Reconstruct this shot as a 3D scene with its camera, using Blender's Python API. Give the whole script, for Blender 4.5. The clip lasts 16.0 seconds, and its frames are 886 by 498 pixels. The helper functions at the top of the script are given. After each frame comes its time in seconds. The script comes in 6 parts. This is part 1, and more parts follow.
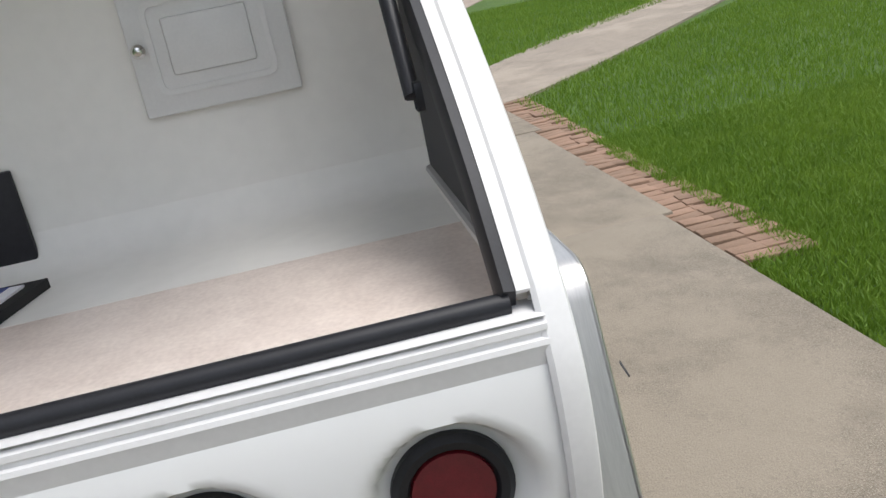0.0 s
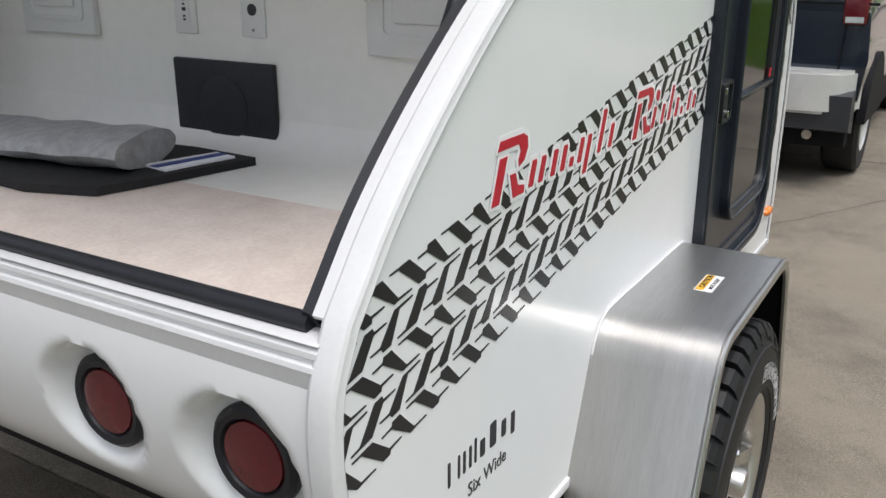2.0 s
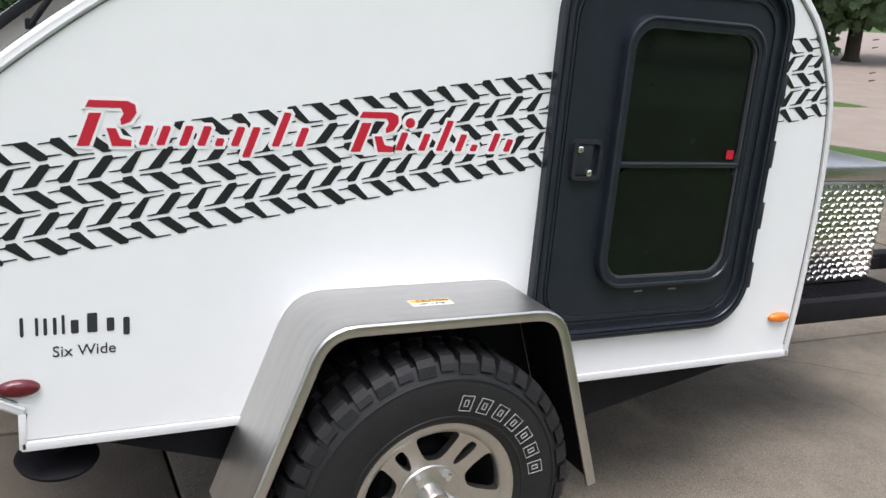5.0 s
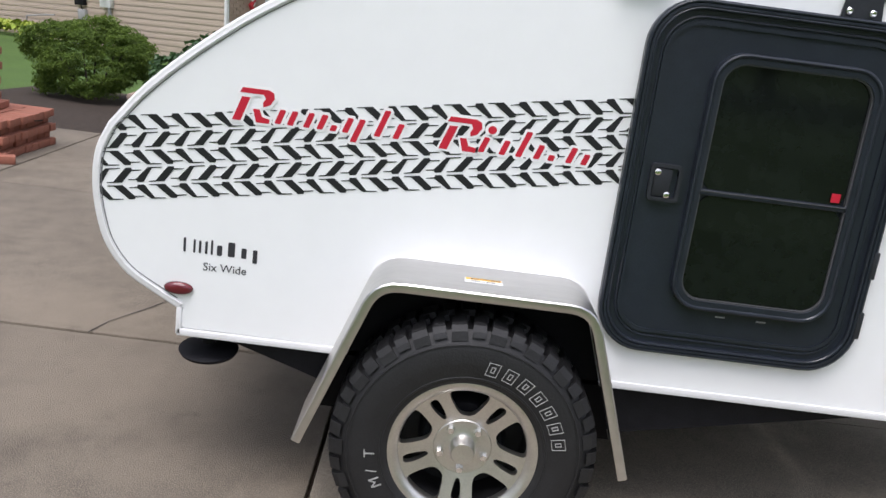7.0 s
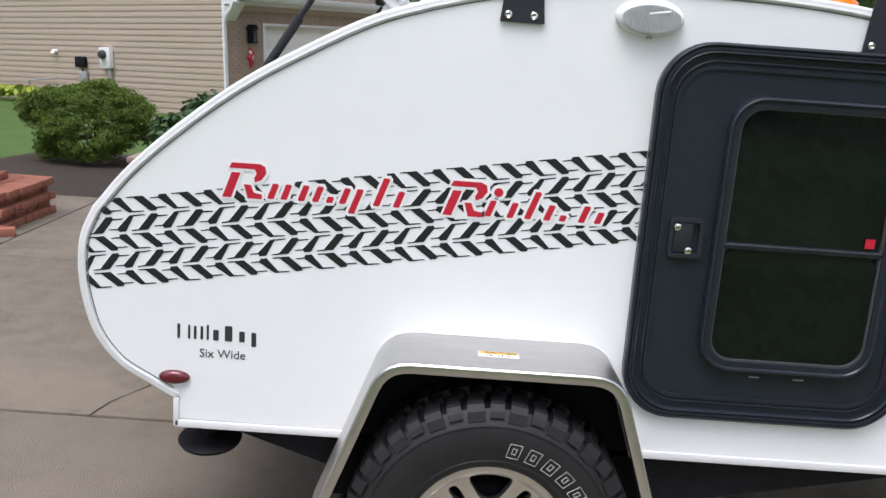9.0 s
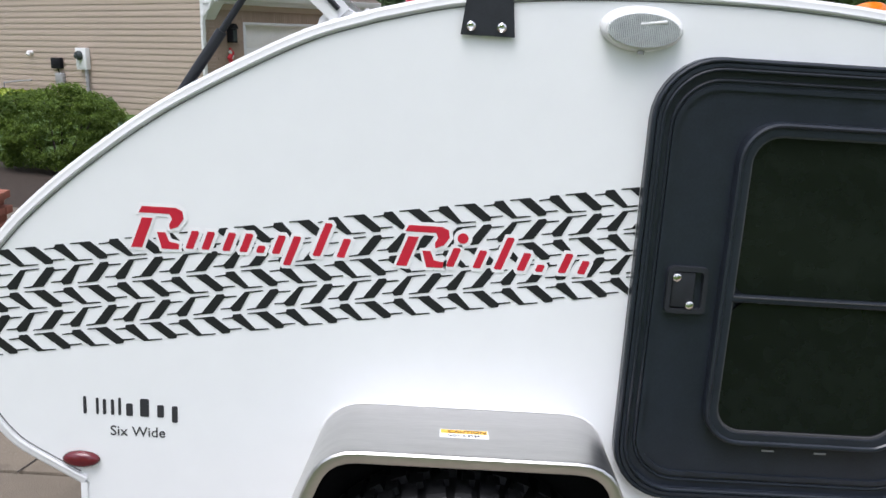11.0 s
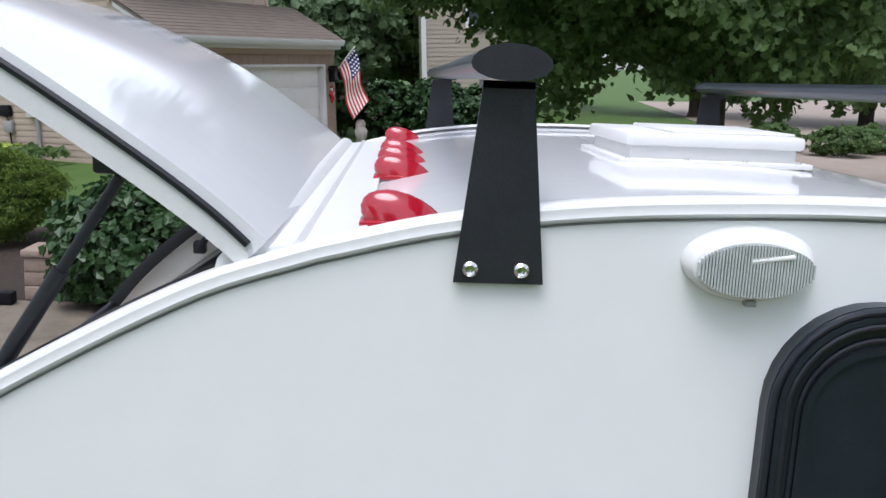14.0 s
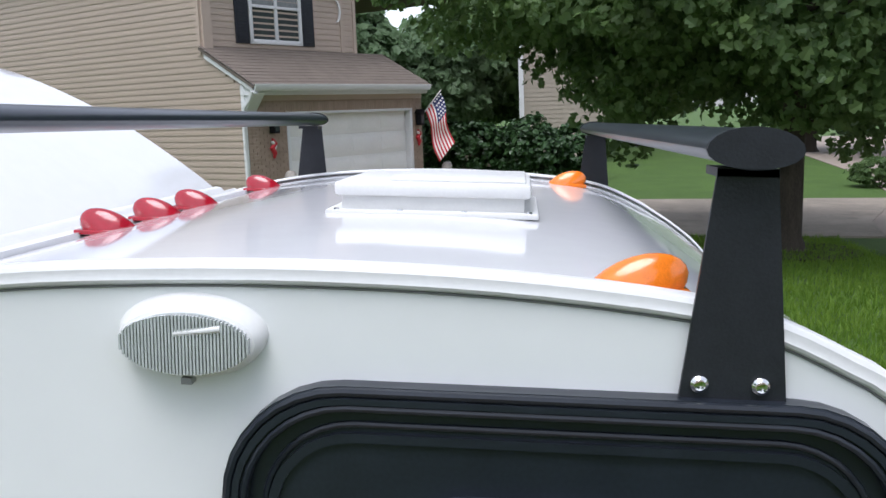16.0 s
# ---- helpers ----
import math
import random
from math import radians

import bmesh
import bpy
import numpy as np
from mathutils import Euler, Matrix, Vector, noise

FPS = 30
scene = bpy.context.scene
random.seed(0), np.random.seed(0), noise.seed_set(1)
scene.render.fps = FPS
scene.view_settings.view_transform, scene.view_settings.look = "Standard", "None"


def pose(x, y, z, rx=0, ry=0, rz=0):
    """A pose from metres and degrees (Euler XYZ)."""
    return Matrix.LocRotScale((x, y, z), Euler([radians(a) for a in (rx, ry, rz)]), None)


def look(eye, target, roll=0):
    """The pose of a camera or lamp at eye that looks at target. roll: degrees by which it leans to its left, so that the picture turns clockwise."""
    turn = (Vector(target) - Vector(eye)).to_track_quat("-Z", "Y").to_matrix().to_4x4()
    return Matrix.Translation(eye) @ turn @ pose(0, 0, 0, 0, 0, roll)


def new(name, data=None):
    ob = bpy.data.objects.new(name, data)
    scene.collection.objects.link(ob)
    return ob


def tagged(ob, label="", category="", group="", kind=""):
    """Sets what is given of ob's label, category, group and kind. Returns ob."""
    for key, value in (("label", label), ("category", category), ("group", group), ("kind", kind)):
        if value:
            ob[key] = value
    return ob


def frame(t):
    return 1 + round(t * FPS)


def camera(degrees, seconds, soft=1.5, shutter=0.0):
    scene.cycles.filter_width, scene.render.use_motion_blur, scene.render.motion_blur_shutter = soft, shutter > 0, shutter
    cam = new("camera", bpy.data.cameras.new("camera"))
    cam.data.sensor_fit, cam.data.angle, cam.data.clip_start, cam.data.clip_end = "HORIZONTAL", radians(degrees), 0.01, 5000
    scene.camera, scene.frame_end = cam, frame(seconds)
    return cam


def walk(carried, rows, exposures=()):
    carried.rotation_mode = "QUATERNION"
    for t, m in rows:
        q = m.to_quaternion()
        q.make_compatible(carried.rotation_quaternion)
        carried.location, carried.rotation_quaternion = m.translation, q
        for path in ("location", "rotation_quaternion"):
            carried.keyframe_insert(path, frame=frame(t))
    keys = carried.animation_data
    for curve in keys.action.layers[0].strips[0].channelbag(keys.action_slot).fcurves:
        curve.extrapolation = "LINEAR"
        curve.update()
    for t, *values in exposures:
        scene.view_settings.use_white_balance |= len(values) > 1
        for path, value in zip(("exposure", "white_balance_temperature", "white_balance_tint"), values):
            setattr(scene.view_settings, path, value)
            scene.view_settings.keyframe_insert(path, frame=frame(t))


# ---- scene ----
cam = camera(53.4, 16.0)
PATH = [
    (0, (-1.967, 0.21, 1.459), (-0.07, 0.016, 0.856), -11.5),
    (0.5, (-2.021, 0.025, 1.473), (-0.106, 0.03, 0.897), -4.3),
    (1, (-2.022, -0.102, 1.499), (-0.126, 0.293, 1.001), -1.0),
    (1.5, (-1.868, -0.248, 1.53), (-0.071, 0.462, 1.017), -1.1),
    (2, (-1.793, -0.565, 1.511), (-0.179, 0.42, 0.859), -0.1),
    (2.5, (-1.685, -0.832, 1.521), (-0.143, 0.229, 0.818), 0.5),
    (3, (-1.498, -1.032, 1.502), (-0.085, 0.187, 0.781), 1.8),
    (3.5, (-1.405, -1.372, 1.497), (-0.269, 0.155, 0.881), 5.1),
    (4, (-1.264, -1.63, 1.519), (-0.276, 0.01, 0.94), 2.8),
    (4.2, (-1.181, -1.666, 1.501), (-0.179, -0.024, 0.954), 4.0),
    (6.3, (-0.392, -2.233, 1.492), (0.048, -0.356, 0.96), 6.6),
    (6.5, (-0.33, -2.271, 1.512), (0.017, -0.374, 0.983), 7.3),
    (7, (-0.179, -2.423, 1.529), (-0.131, -0.494, 1.002), 7.5),
    (7.5, (-0.106, -2.46, 1.559), (-0.156, -0.527, 1.052), 5.4),
    (8, (-0.103, -2.406, 1.571), (-0.133, -0.46, 1.11), 4.3),
    (8.5, (-0.13, -2.339, 1.57), (-0.145, -0.388, 1.128), 4.2),
    (9, (-0.179, -2.253, 1.58), (-0.162, -0.304, 1.131), 4.1),
    (9.2, (-0.21, -2.208, 1.575), (-0.171, -0.261, 1.12), 4.3),
    (11.3, (-0.099, -1.829, 1.643), (-0.061, 0.118, 1.185), 3.6),
    (11.5, (-0.115, -1.813, 1.659), (-0.074, 0.133, 1.199), 3.8),
    (12, (-0.187, -1.726, 1.82), (-0.165, 0.226, 1.385), 4.3),
    (12.5, (-0.227, -1.621, 1.873), (-0.183, 0.325, 1.419), 4.64),
    (13, (-0.248, -1.486, 1.895), (-0.185, 0.464, 1.461), 4.12),
    (13.5, (-0.221, -1.280, 1.917), (-0.211, 0.683, 1.535), 3.84),
    (14, (-0.128, -1.059, 1.904), (-0.027, 0.896, 1.503), 2.41),
    (14.5, (0.004, -1.085, 1.938), (0.165, 0.876, 1.577), -0.19),
    (15, (0.260, -1.074, 1.950), (0.267, 0.902, 1.647), 0.15),
    (15.5, (0.490, -1.034, 1.958), (0.367, 0.939, 1.651), 0.20),
    (16, (0.667, -0.926, 1.936), (0.496, 1.042, 1.616), 0.88),
]
EXPOSURES = [(0.0, 0.92, 6450, 11), (0.5, 0.76, 6450, 11), (1.5, 0.66, 6450, 11), (2.5, 0.82, 6350, 13), (4.2, 0.98, 6300, 14), (7.0, 1.04, 6250, 16), (9.0, 1.02, 6200, 16), (12.5, 1.02, 6050, 14), (14.5, 0.82, 6000, 13), (16.0, 0.84, 6000, 13)]

# The trailer's own frame: x towards the tow car, y across, z up. The drive falls 3 degrees to the street.
SLOPE = Matrix.Rotation(radians(3.0), 4, "Y")
walk(cam, [(t, SLOPE @ look(eye, target, roll)) for t, eye, target, roll in PATH], EXPOSURES)

# ---- light ----
world = bpy.data.worlds.new("sky")
scene.world = world
world.use_nodes = True
wn, wl = world.node_tree.nodes, world.node_tree.links
sky = wn.new("ShaderNodeTexSky")
sky.sky_type, sky.sun_disc = "NISHITA", False
sky.sun_elevation, sky.sun_rotation = radians(69), radians(200)
sky.air_density, sky.dust_density, sky.ozone_density = 1.0, 1.5, 1.0
grey = wn.new("ShaderNodeHueSaturation")
grey.inputs["Saturation"].default_value = 0.30
wl.new(sky.outputs[0], grey.inputs["Color"])
wl.new(grey.outputs[0], wn["Background"].inputs["Color"])
wn["Background"].inputs["Strength"].default_value = 0.15
sun = new("sun", bpy.data.lights.new("sun", "SUN"))
sun.data.energy, sun.data.angle, sun.data.color = 1.35, radians(35), (1.0, 0.97, 0.92)
sun.matrix_world = look((0, 0, 0), (0.25, 0.65, -1.8))


# ---- materials ----
def socket(node, name):
    return node.inputs[name]


def mat(name, color, rough=0.5, metal=0.0, var=0.12, scale=8.0, bump=0.0, bump_scale=60.0, coat=0.0, color2=None, trans=0.0, ior=1.45,
        stretch=(1, 1, 1), per_object=0.0, per_island=0.0, spec=0.5, fine=None, glow=0.0):
    m = bpy.data.materials.new(name)
    m.use_nodes = True
    n, l = m.node_tree.nodes, m.node_tree.links
    b = n["Principled BSDF"]
    b.inputs["Roughness"].default_value = rough
    b.inputs["Metallic"].default_value = metal
    b.inputs["Coat Weight"].default_value = coat
    b.inputs["Transmission Weight"].default_value = trans
    b.inputs["IOR"].default_value = ior
    b.inputs["Specular IOR Level"].default_value = spec
    tc = n.new("ShaderNodeTexCoord")
    mp = n.new("ShaderNodeMapping")
    mp.inputs["Scale"].default_value = stretch
    l.new(tc.outputs["Object"], mp.inputs[0])
    n1 = n.new("ShaderNodeTexNoise")
    n1.inputs["Scale"].default_value, n1.inputs["Detail"].default_value = scale, 6
    l.new(mp.outputs[0], n1.inputs["Vector"])
    n2 = n.new("ShaderNodeTexNoise")
    n2.inputs["Scale"].default_value, n2.inputs["Detail"].default_value = scale * 9 if fine is None else fine, 4
    l.new(mp.outputs[0], n2.inputs["Vector"])
    add = n.new("ShaderNodeMath")
    add.operation = "ADD"
    l.new(n1.outputs["Fac"], add.inputs[0])
    l.new(n2.outputs["Fac"], add.inputs[1])
    last = add.outputs[0]
    for weight, node, out in ((per_object, "ShaderNodeObjectInfo", "Random"), (per_island, "ShaderNodeNewGeometry", "Random Per Island")):
        if weight:
            info = n.new(node)
            ma = n.new("ShaderNodeMath")
            ma.operation = "MULTIPLY_ADD"
            l.new(info.outputs[out], ma.inputs[0])
            ma.inputs[1].default_value = weight
            l.new(last, ma.inputs[2])
            last = ma.outputs[0]
    ramp = n.new("ShaderNodeMapRange")
    ramp.inputs["From Min"].default_value = 0.7
    ramp.inputs["From Max"].default_value = 1.3 + per_object + per_island
    l.new(last, ramp.inputs["Value"])
    mix = n.new("ShaderNodeMix")
    mix.data_type = "RGBA"
    c = Vector(color)
    lo = c * (1 - var) if color2 is None else Vector(color2)
    hi = c * (1 + var) if color2 is None else c
    mix.inputs["A"].default_value = (*lo, 1)
    mix.inputs["B"].default_value = (*[min(v, 1) for v in hi], 1)
    l.new(ramp.outputs[0], mix.inputs["Factor"])
    l.new(mix.outputs["Result"], b.inputs["Base Color"])
    if bump:
        n3 = n.new("ShaderNodeTexNoise")
        n3.inputs["Scale"].default_value, n3.inputs["Detail"].default_value = bump_scale, 5
        l.new(mp.outputs[0], n3.inputs["Vector"])
        bp = n.new("ShaderNodeBump")
        bp.inputs["Strength"].default_value, bp.inputs["Distance"].default_value = bump, 0.01
        l.new(n3.outputs["Fac"], bp.inputs["Height"])
        l.new(bp.outputs[0], b.inputs["Normal"])
    if glow:  # light that passes through thin leaves
        tr = n.new("ShaderNodeBsdfTranslucent")
        l.new(mix.outputs["Result"], tr.inputs["Color"])
        both = n.new("ShaderNodeMixShader")
        both.inputs[0].default_value = glow
        l.new(b.outputs[0], both.inputs[1])
        l.new(tr.outputs[0], both.inputs[2])
        l.new(both.outputs[0], n["Material Output"].inputs["Surface"])
    return m


def concrete(name, light, dark, speck):
    """Weathered concrete: broad stains, trowel blotches, exposed grains and small dark pits."""
    m = mat(name, light, 0.88, color2=dark, scale=0.9, fine=7, bump=0.6, bump_scale=190)
    n, l = m.node_tree.nodes, m.node_tree.links
    b = n["Principled BSDF"]
    base = b.inputs["Base Color"].links[0].from_socket
    tc = n.new("ShaderNodeTexCoord")
    for scale, low, high, color, amount in ((230.0, 0.50, 0.62, speck, 0.85), (140.0, 0.54, 0.64, (0.06, 0.05, 0.042), 0.55), (1.7, 0.52, 0.70, tuple(v * 0.62 for v in dark), 0.5), (0.6, 0.50, 0.60, tuple(min(1, v * 1.25) for v in light), 0.6), (9.0, 0.62, 0.74, tuple(v * 0.65 for v in dark), 0.4)):
        t = n.new("ShaderNodeTexNoise")
        t.inputs["Scale"].default_value, t.inputs["Detail"].default_value, t.inputs["Roughness"].default_value = scale, 5, 0.65
        l.new(tc.outputs["Object"], t.inputs["Vector"])
        rg = n.new("ShaderNodeMapRange")
        rg.inputs["From Min"].default_value, rg.inputs["From Max"].default_value, rg.inputs["To Max"].default_value = low, high, amount
        l.new(t.outputs["Fac"], rg.inputs["Value"])
        mx = n.new("ShaderNodeMix")
        mx.data_type = "RGBA"
        mx.inputs["B"].default_value = (*color, 1)
        l.new(rg.outputs[0], mx.inputs["Factor"])
        l.new(base, mx.inputs["A"])
        base = mx.outputs["Result"]
    l.new(base, b.inputs["Base Color"])
    return m


WHITE = mat("white_gelcoat_panel", (0.80, 0.81, 0.81), 0.22, var=0.015, scale=1.5, bump=0.02, bump_scale=4, coat=0.3)
ROOFM = mat("glossy_roof_skin", (0.73, 0.73, 0.75), 0.07, var=0.02, scale=2, bump=0.008, bump_scale=3, spec=0.5)
SEAM = mat("grey_sealant", (0.16, 0.16, 0.16), 0.6, var=0.1)
MARKW = mat("grey_white_tyre_marking", (0.34, 0.34, 0.33), 0.7, var=0.15)
TRIM = mat("white_trim", (0.70, 0.70, 0.70), 0.3, var=0.03, scale=12)
INSIDE = mat("interior_white_laminate", (0.80, 0.785, 0.745), 0.45, var=0.03, scale=3)
LAMINATE = mat("cream_laminate", (0.80, 0.70, 0.63), 0.3, color2=(0.64, 0.545, 0.485), scale=16, fine=120)
RUBBER = mat("black_rubber_seal", (0.012, 0.013, 0.017), 0.5, var=0.2, scale=30)
BLACK = mat("black_powder_coat", (0.017, 0.019, 0.024), 0.45, var=0.2, scale=40, bump=0.08, bump_scale=300)
BLACKGLOSS = mat("satin_black_door", (0.016, 0.020, 0.028), 0.28, var=0.2, scale=20, bump=0.02, bump_scale=9)
BLACKPANEL = mat("black_panel", (0.016, 0.016, 0.020), 0.6, var=0.2, scale=10)
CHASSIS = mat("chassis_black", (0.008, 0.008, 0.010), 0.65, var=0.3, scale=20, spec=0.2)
TYRE = mat("tyre_rubber", (0.011, 0.011, 0.012), 0.58, var=0.25, scale=20, bump=0.15, bump_scale=150)
ALU = mat("machined_aluminium", (0.58, 0.565, 0.535), 0.38, 1.0, var=0.08, scale=20, bump=0.03, bump_scale=150)
FENDER = mat("brushed_fender_metal", (0.56, 0.55, 0.53), 0.36, 1.0, var=0.08, scale=3, bump=0.05, bump_scale=60, stretch=(1, 14, 1))
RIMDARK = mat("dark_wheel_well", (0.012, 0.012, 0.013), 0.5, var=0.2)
CHROME = mat("chrome", (0.75, 0.74, 0.72), 0.12, 1.0, var=0.03)
PLATE = mat("diamond_plate_metal", (0.50, 0.50, 0.50), 0.3, 1.0, var=0.1, scale=10)
REDLENS = mat("red_lens", (0.33, 0.008, 0.020), 0.15, var=0.15, scale=60, coat=0.6)
DARKRED = mat("dark_red_lens", (0.11, 0.008, 0.014), 0.25, var=0.15, scale=60, coat=0.4)
AMBER = mat("amber_lens", (0.80, 0.20, 0.015), 0.15, var=0.15, scale=60, coat=0.6)
CLEAR = mat("ribbed_clear_lens", (0.46, 0.49, 0.48), 0.12, var=0.15, scale=40, coat=0.5)
DECALK = mat("black_vinyl", (0.014, 0.014, 0.017), 0.35, var=0.1)
DECALR = mat("red_vinyl", (0.50, 0.018, 0.04), 0.3, var=0.06)
DECALW = mat("white_vinyl", (0.80, 0.80, 0.80), 0.3, var=0.02)
DECALY = mat("yellow_sticker", (0.75, 0.42, 0.03), 0.4, var=0.05)
TEXTK = mat("dark_ink", (0.03, 0.03, 0.035), 0.5, var=0.1)
PLASTIC = mat("white_plastic", (0.70, 0.70, 0.69), 0.35, var=0.03, scale=20)
GREYPL = mat("grey_plastic", (0.30, 0.30, 0.30), 0.4, var=0.05)
PAPER = mat("paper", (0.80, 0.80, 0.84), 0.7, var=0.03)
BAGG = mat("grey_woven_bag", (0.44, 0.44, 0.44), 0.6, color2=(0.25, 0.25, 0.25), scale=40, fine=420, bump=0.4, bump_scale=420)
BAGK = mat("black_fabric", (0.015, 0.015, 0.016), 0.8, var=0.2, scale=60)
BLUE = mat("blue_print", (0.03, 0.06, 0.25), 0.4, var=0.1)
STEEL = mat("stainless_steel", (0.55, 0.55, 0.54), 0.3, 1.0, var=0.06)
TINT = mat("tinted_glass", (0.007, 0.009, 0.008), 0.06, var=0.3, scale=3, spec=0.35)
# Dark grey, a step lighter than the door's black, for bead and slider edge.
EDGEK = mat("dark_grey_edge", (0.07, 0.07, 0.075), 0.35, var=0.1)
GLASS = mat("window_glass", (0.05, 0.06, 0.06), 0.03, var=0.2, scale=2)
FOGLASS = mat("translucent_diffuser", (0.62, 0.61, 0.57), 0.35, var=0.06, scale=14)
CONCRETE = concrete("concrete", (0.228, 0.196, 0.152), (0.154, 0.131, 0.099), (0.35, 0.305, 0.245))
# The same stained concrete in a darker tone, used on the rear slabs.
DARKCON = concrete("darker_stained_concrete", (0.174, 0.145, 0.110), (0.106, 0.087, 0.065), (0.29, 0.252, 0.198))
PATHCON = concrete("pale_path_concrete", (0.30, 0.255, 0.205), (0.23, 0.195, 0.16), (0.36, 0.315, 0.26))
ROAD = mat("pale_asphalt", (0.32, 0.262, 0.22), 0.9, color2=(0.25, 0.205, 0.17), scale=1.5, fine=60)
GRASSG = mat("lawn_soil", (0.066, 0.122, 0.017), 0.9, color2=(0.040, 0.082, 0.012), scale=1.2, fine=30, bump=0.5, bump_scale=80)
BLADE = mat("grass_blade", (0.205, 0.320, 0.036), 0.6, glow=0.45, color2=(0.100, 0.200, 0.020), scale=1.0, fine=5, per_island=0.6)
MULCH = mat("dark_mulch", (0.020, 0.014, 0.010), 0.95, color2=(0.045, 0.03, 0.02), scale=20, bump=0.6, bump_scale=60)
SIDING = mat("tan_vinyl_siding", (0.47, 0.375, 0.305), 0.5, var=0.04, scale=0.8, per_object=0.12)
SHINGLE = mat("brown_shingle", (0.180, 0.148, 0.122), 0.9, color2=(0.118, 0.096, 0.080), scale=3, fine=60, per_object=0.4, bump=0.3, bump_scale=90)
BRICK = mat("tan_brick", (0.40, 0.30, 0.235), 0.85, color2=(0.29, 0.215, 0.165), scale=5, fine=60, per_island=0.7)
BRICKR = mat("red_brick", (0.34, 0.13, 0.085), 0.85, color2=(0.22, 0.085, 0.055), scale=7, fine=70, per_object=0.6, bump=0.3, bump_scale=90)
PAVER = mat("salmon_paver", (0.31, 0.195, 0.135), 0.9, color2=(0.17, 0.115, 0.078), scale=7, fine=70, per_object=0.6, bump=0.4, bump_scale=90)
STONE = mat("split_stone", (0.33, 0.25, 0.20), 0.9, color2=(0.22, 0.17, 0.14), scale=7, fine=60, per_object=0.4, bump=0.6, bump_scale=40)
DOORW = mat("white_garage_door", (0.83, 0.82, 0.79), 0.45, var=0.03, scale=2)
SHUTTER = mat("dark_shutter", (0.018, 0.02, 0.028), 0.5, var=0.1)
BARK = mat("bark", (0.075, 0.06, 0.045), 0.95, color2=(0.035, 0.028, 0.022), scale=8, stretch=(1, 1, 0.25), bump=0.8, bump_scale=20)
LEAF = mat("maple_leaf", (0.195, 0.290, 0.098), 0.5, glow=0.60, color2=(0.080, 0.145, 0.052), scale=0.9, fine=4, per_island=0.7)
# Distance haze is put into this leaf colour: paler and bluer than the maple.
LEAFHAZE = mat("hazed_far_leaf", (0.225, 0.325, 0.175), 0.55, glow=0.60, color2=(0.14, 0.220, 0.11), scale=0.9, fine=4, per_island=0.7)
LEAFB = mat("shrub_leaf", (0.060, 0.125, 0.040), 0.4, glow=0.25, color2=(0.018, 0.045, 0.014), scale=3, fine=9, per_island=0.6)
YEW = mat("yew_needle", (0.17, 0.25, 0.034), 0.6, glow=0.25, color2=(0.045, 0.085, 0.014), scale=4, fine=12, per_island=0.6)
HOSTA = mat("hosta_leaf", (0.42, 0.46, 0.06), 0.5, color2=(0.16, 0.26, 0.04), scale=4, fine=12, per_island=0.6)
CARPAINT = mat("dark_blue_car_paint", (0.018, 0.026, 0.040), 0.18, 0.3, var=0.1, scale=3, coat=1.0)
CARGREY = mat("dark_grey_cladding", (0.035, 0.037, 0.042), 0.45, var=0.1)
BUMPER = mat("silver_bumper", (0.62, 0.62, 0.60), 0.3, 0.3, var=0.05)
FLAGR = mat("flag_red", (0.5, 0.03, 0.04), 0.7, var=0.1)
FLAGW = mat("flag_white", (0.75, 0.73, 0.70), 0.7, var=0.05)
FLAGB = mat("flag_blue", (0.03, 0.04, 0.14), 0.7, var=0.1)
WOODF = mat("weathered_fence_wood", (0.26, 0.21, 0.16), 0.9, var=0.2, scale=6)
STATUE = mat("cast_stone", (0.34, 0.31, 0.28), 0.9, var=0.2, scale=10)
PANEGREY = mat("mottled_pane_grey", (0.22, 0.23, 0.23), 0.6, var=0.25, scale=9)
CLOUDM = mat("siding_beige", (0.36, 0.31, 0.25), 0.6, var=0.05)


# ---- mesh helpers ----
def box(bm, x0, x1, y0, y1, z0, z1, bevel=0.0, m=None):
    r = bmesh.ops.create_cube(bm, size=1)
    vs = r["verts"]
    for v in vs:
        v.co = Vector(((x0 + x1) / 2 + v.co.x * (x1 - x0), (y0 + y1) / 2 + v.co.y * (y1 - y0), (z0 + z1) / 2 + v.co.z * (z1 - z0)))
    if bevel:
        es = list({e for v in vs for e in v.link_edges})
        r = bmesh.ops.bevel(bm, geom=es, offset=bevel, segments=2, affect="EDGES", profile=0.5)
        vs = r["verts"]
    if m is not None:
        bmesh.ops.transform(bm, matrix=m, verts=list({v for v in vs if v.is_valid}))
    return bm


def boxed(x0, x1, y0, y1, z0, z1, bevel=0.0):
    return box(bmesh.new(), x0, x1, y0, y1, z0, z1, bevel)


def prism(pts, a, b, axis="y", bm=None):
    """A closed outline drawn in the two other axes, from a to b along one axis."""
    bm = bm or bmesh.new()
    put = {"y": lambda p, c: (p[0], c, p[1]), "x": lambda p, c: (c, p[0], p[1]), "z": lambda p, c: (p[0], p[1], c)}[axis]
    lo = [bm.verts.new(put(p, a)) for p in pts]
    hi = [bm.verts.new(put(p, b)) for p in pts]
    fs = [bm.faces.new(lo), bm.faces.new(hi[::-1])]
    for i in range(len(pts)):
        j = (i + 1) % len(pts)
        fs.append(bm.faces.new((lo[j], lo[i], hi[i], hi[j])))
    bmesh.ops.recalc_face_normals(bm, faces=fs)
    return bm


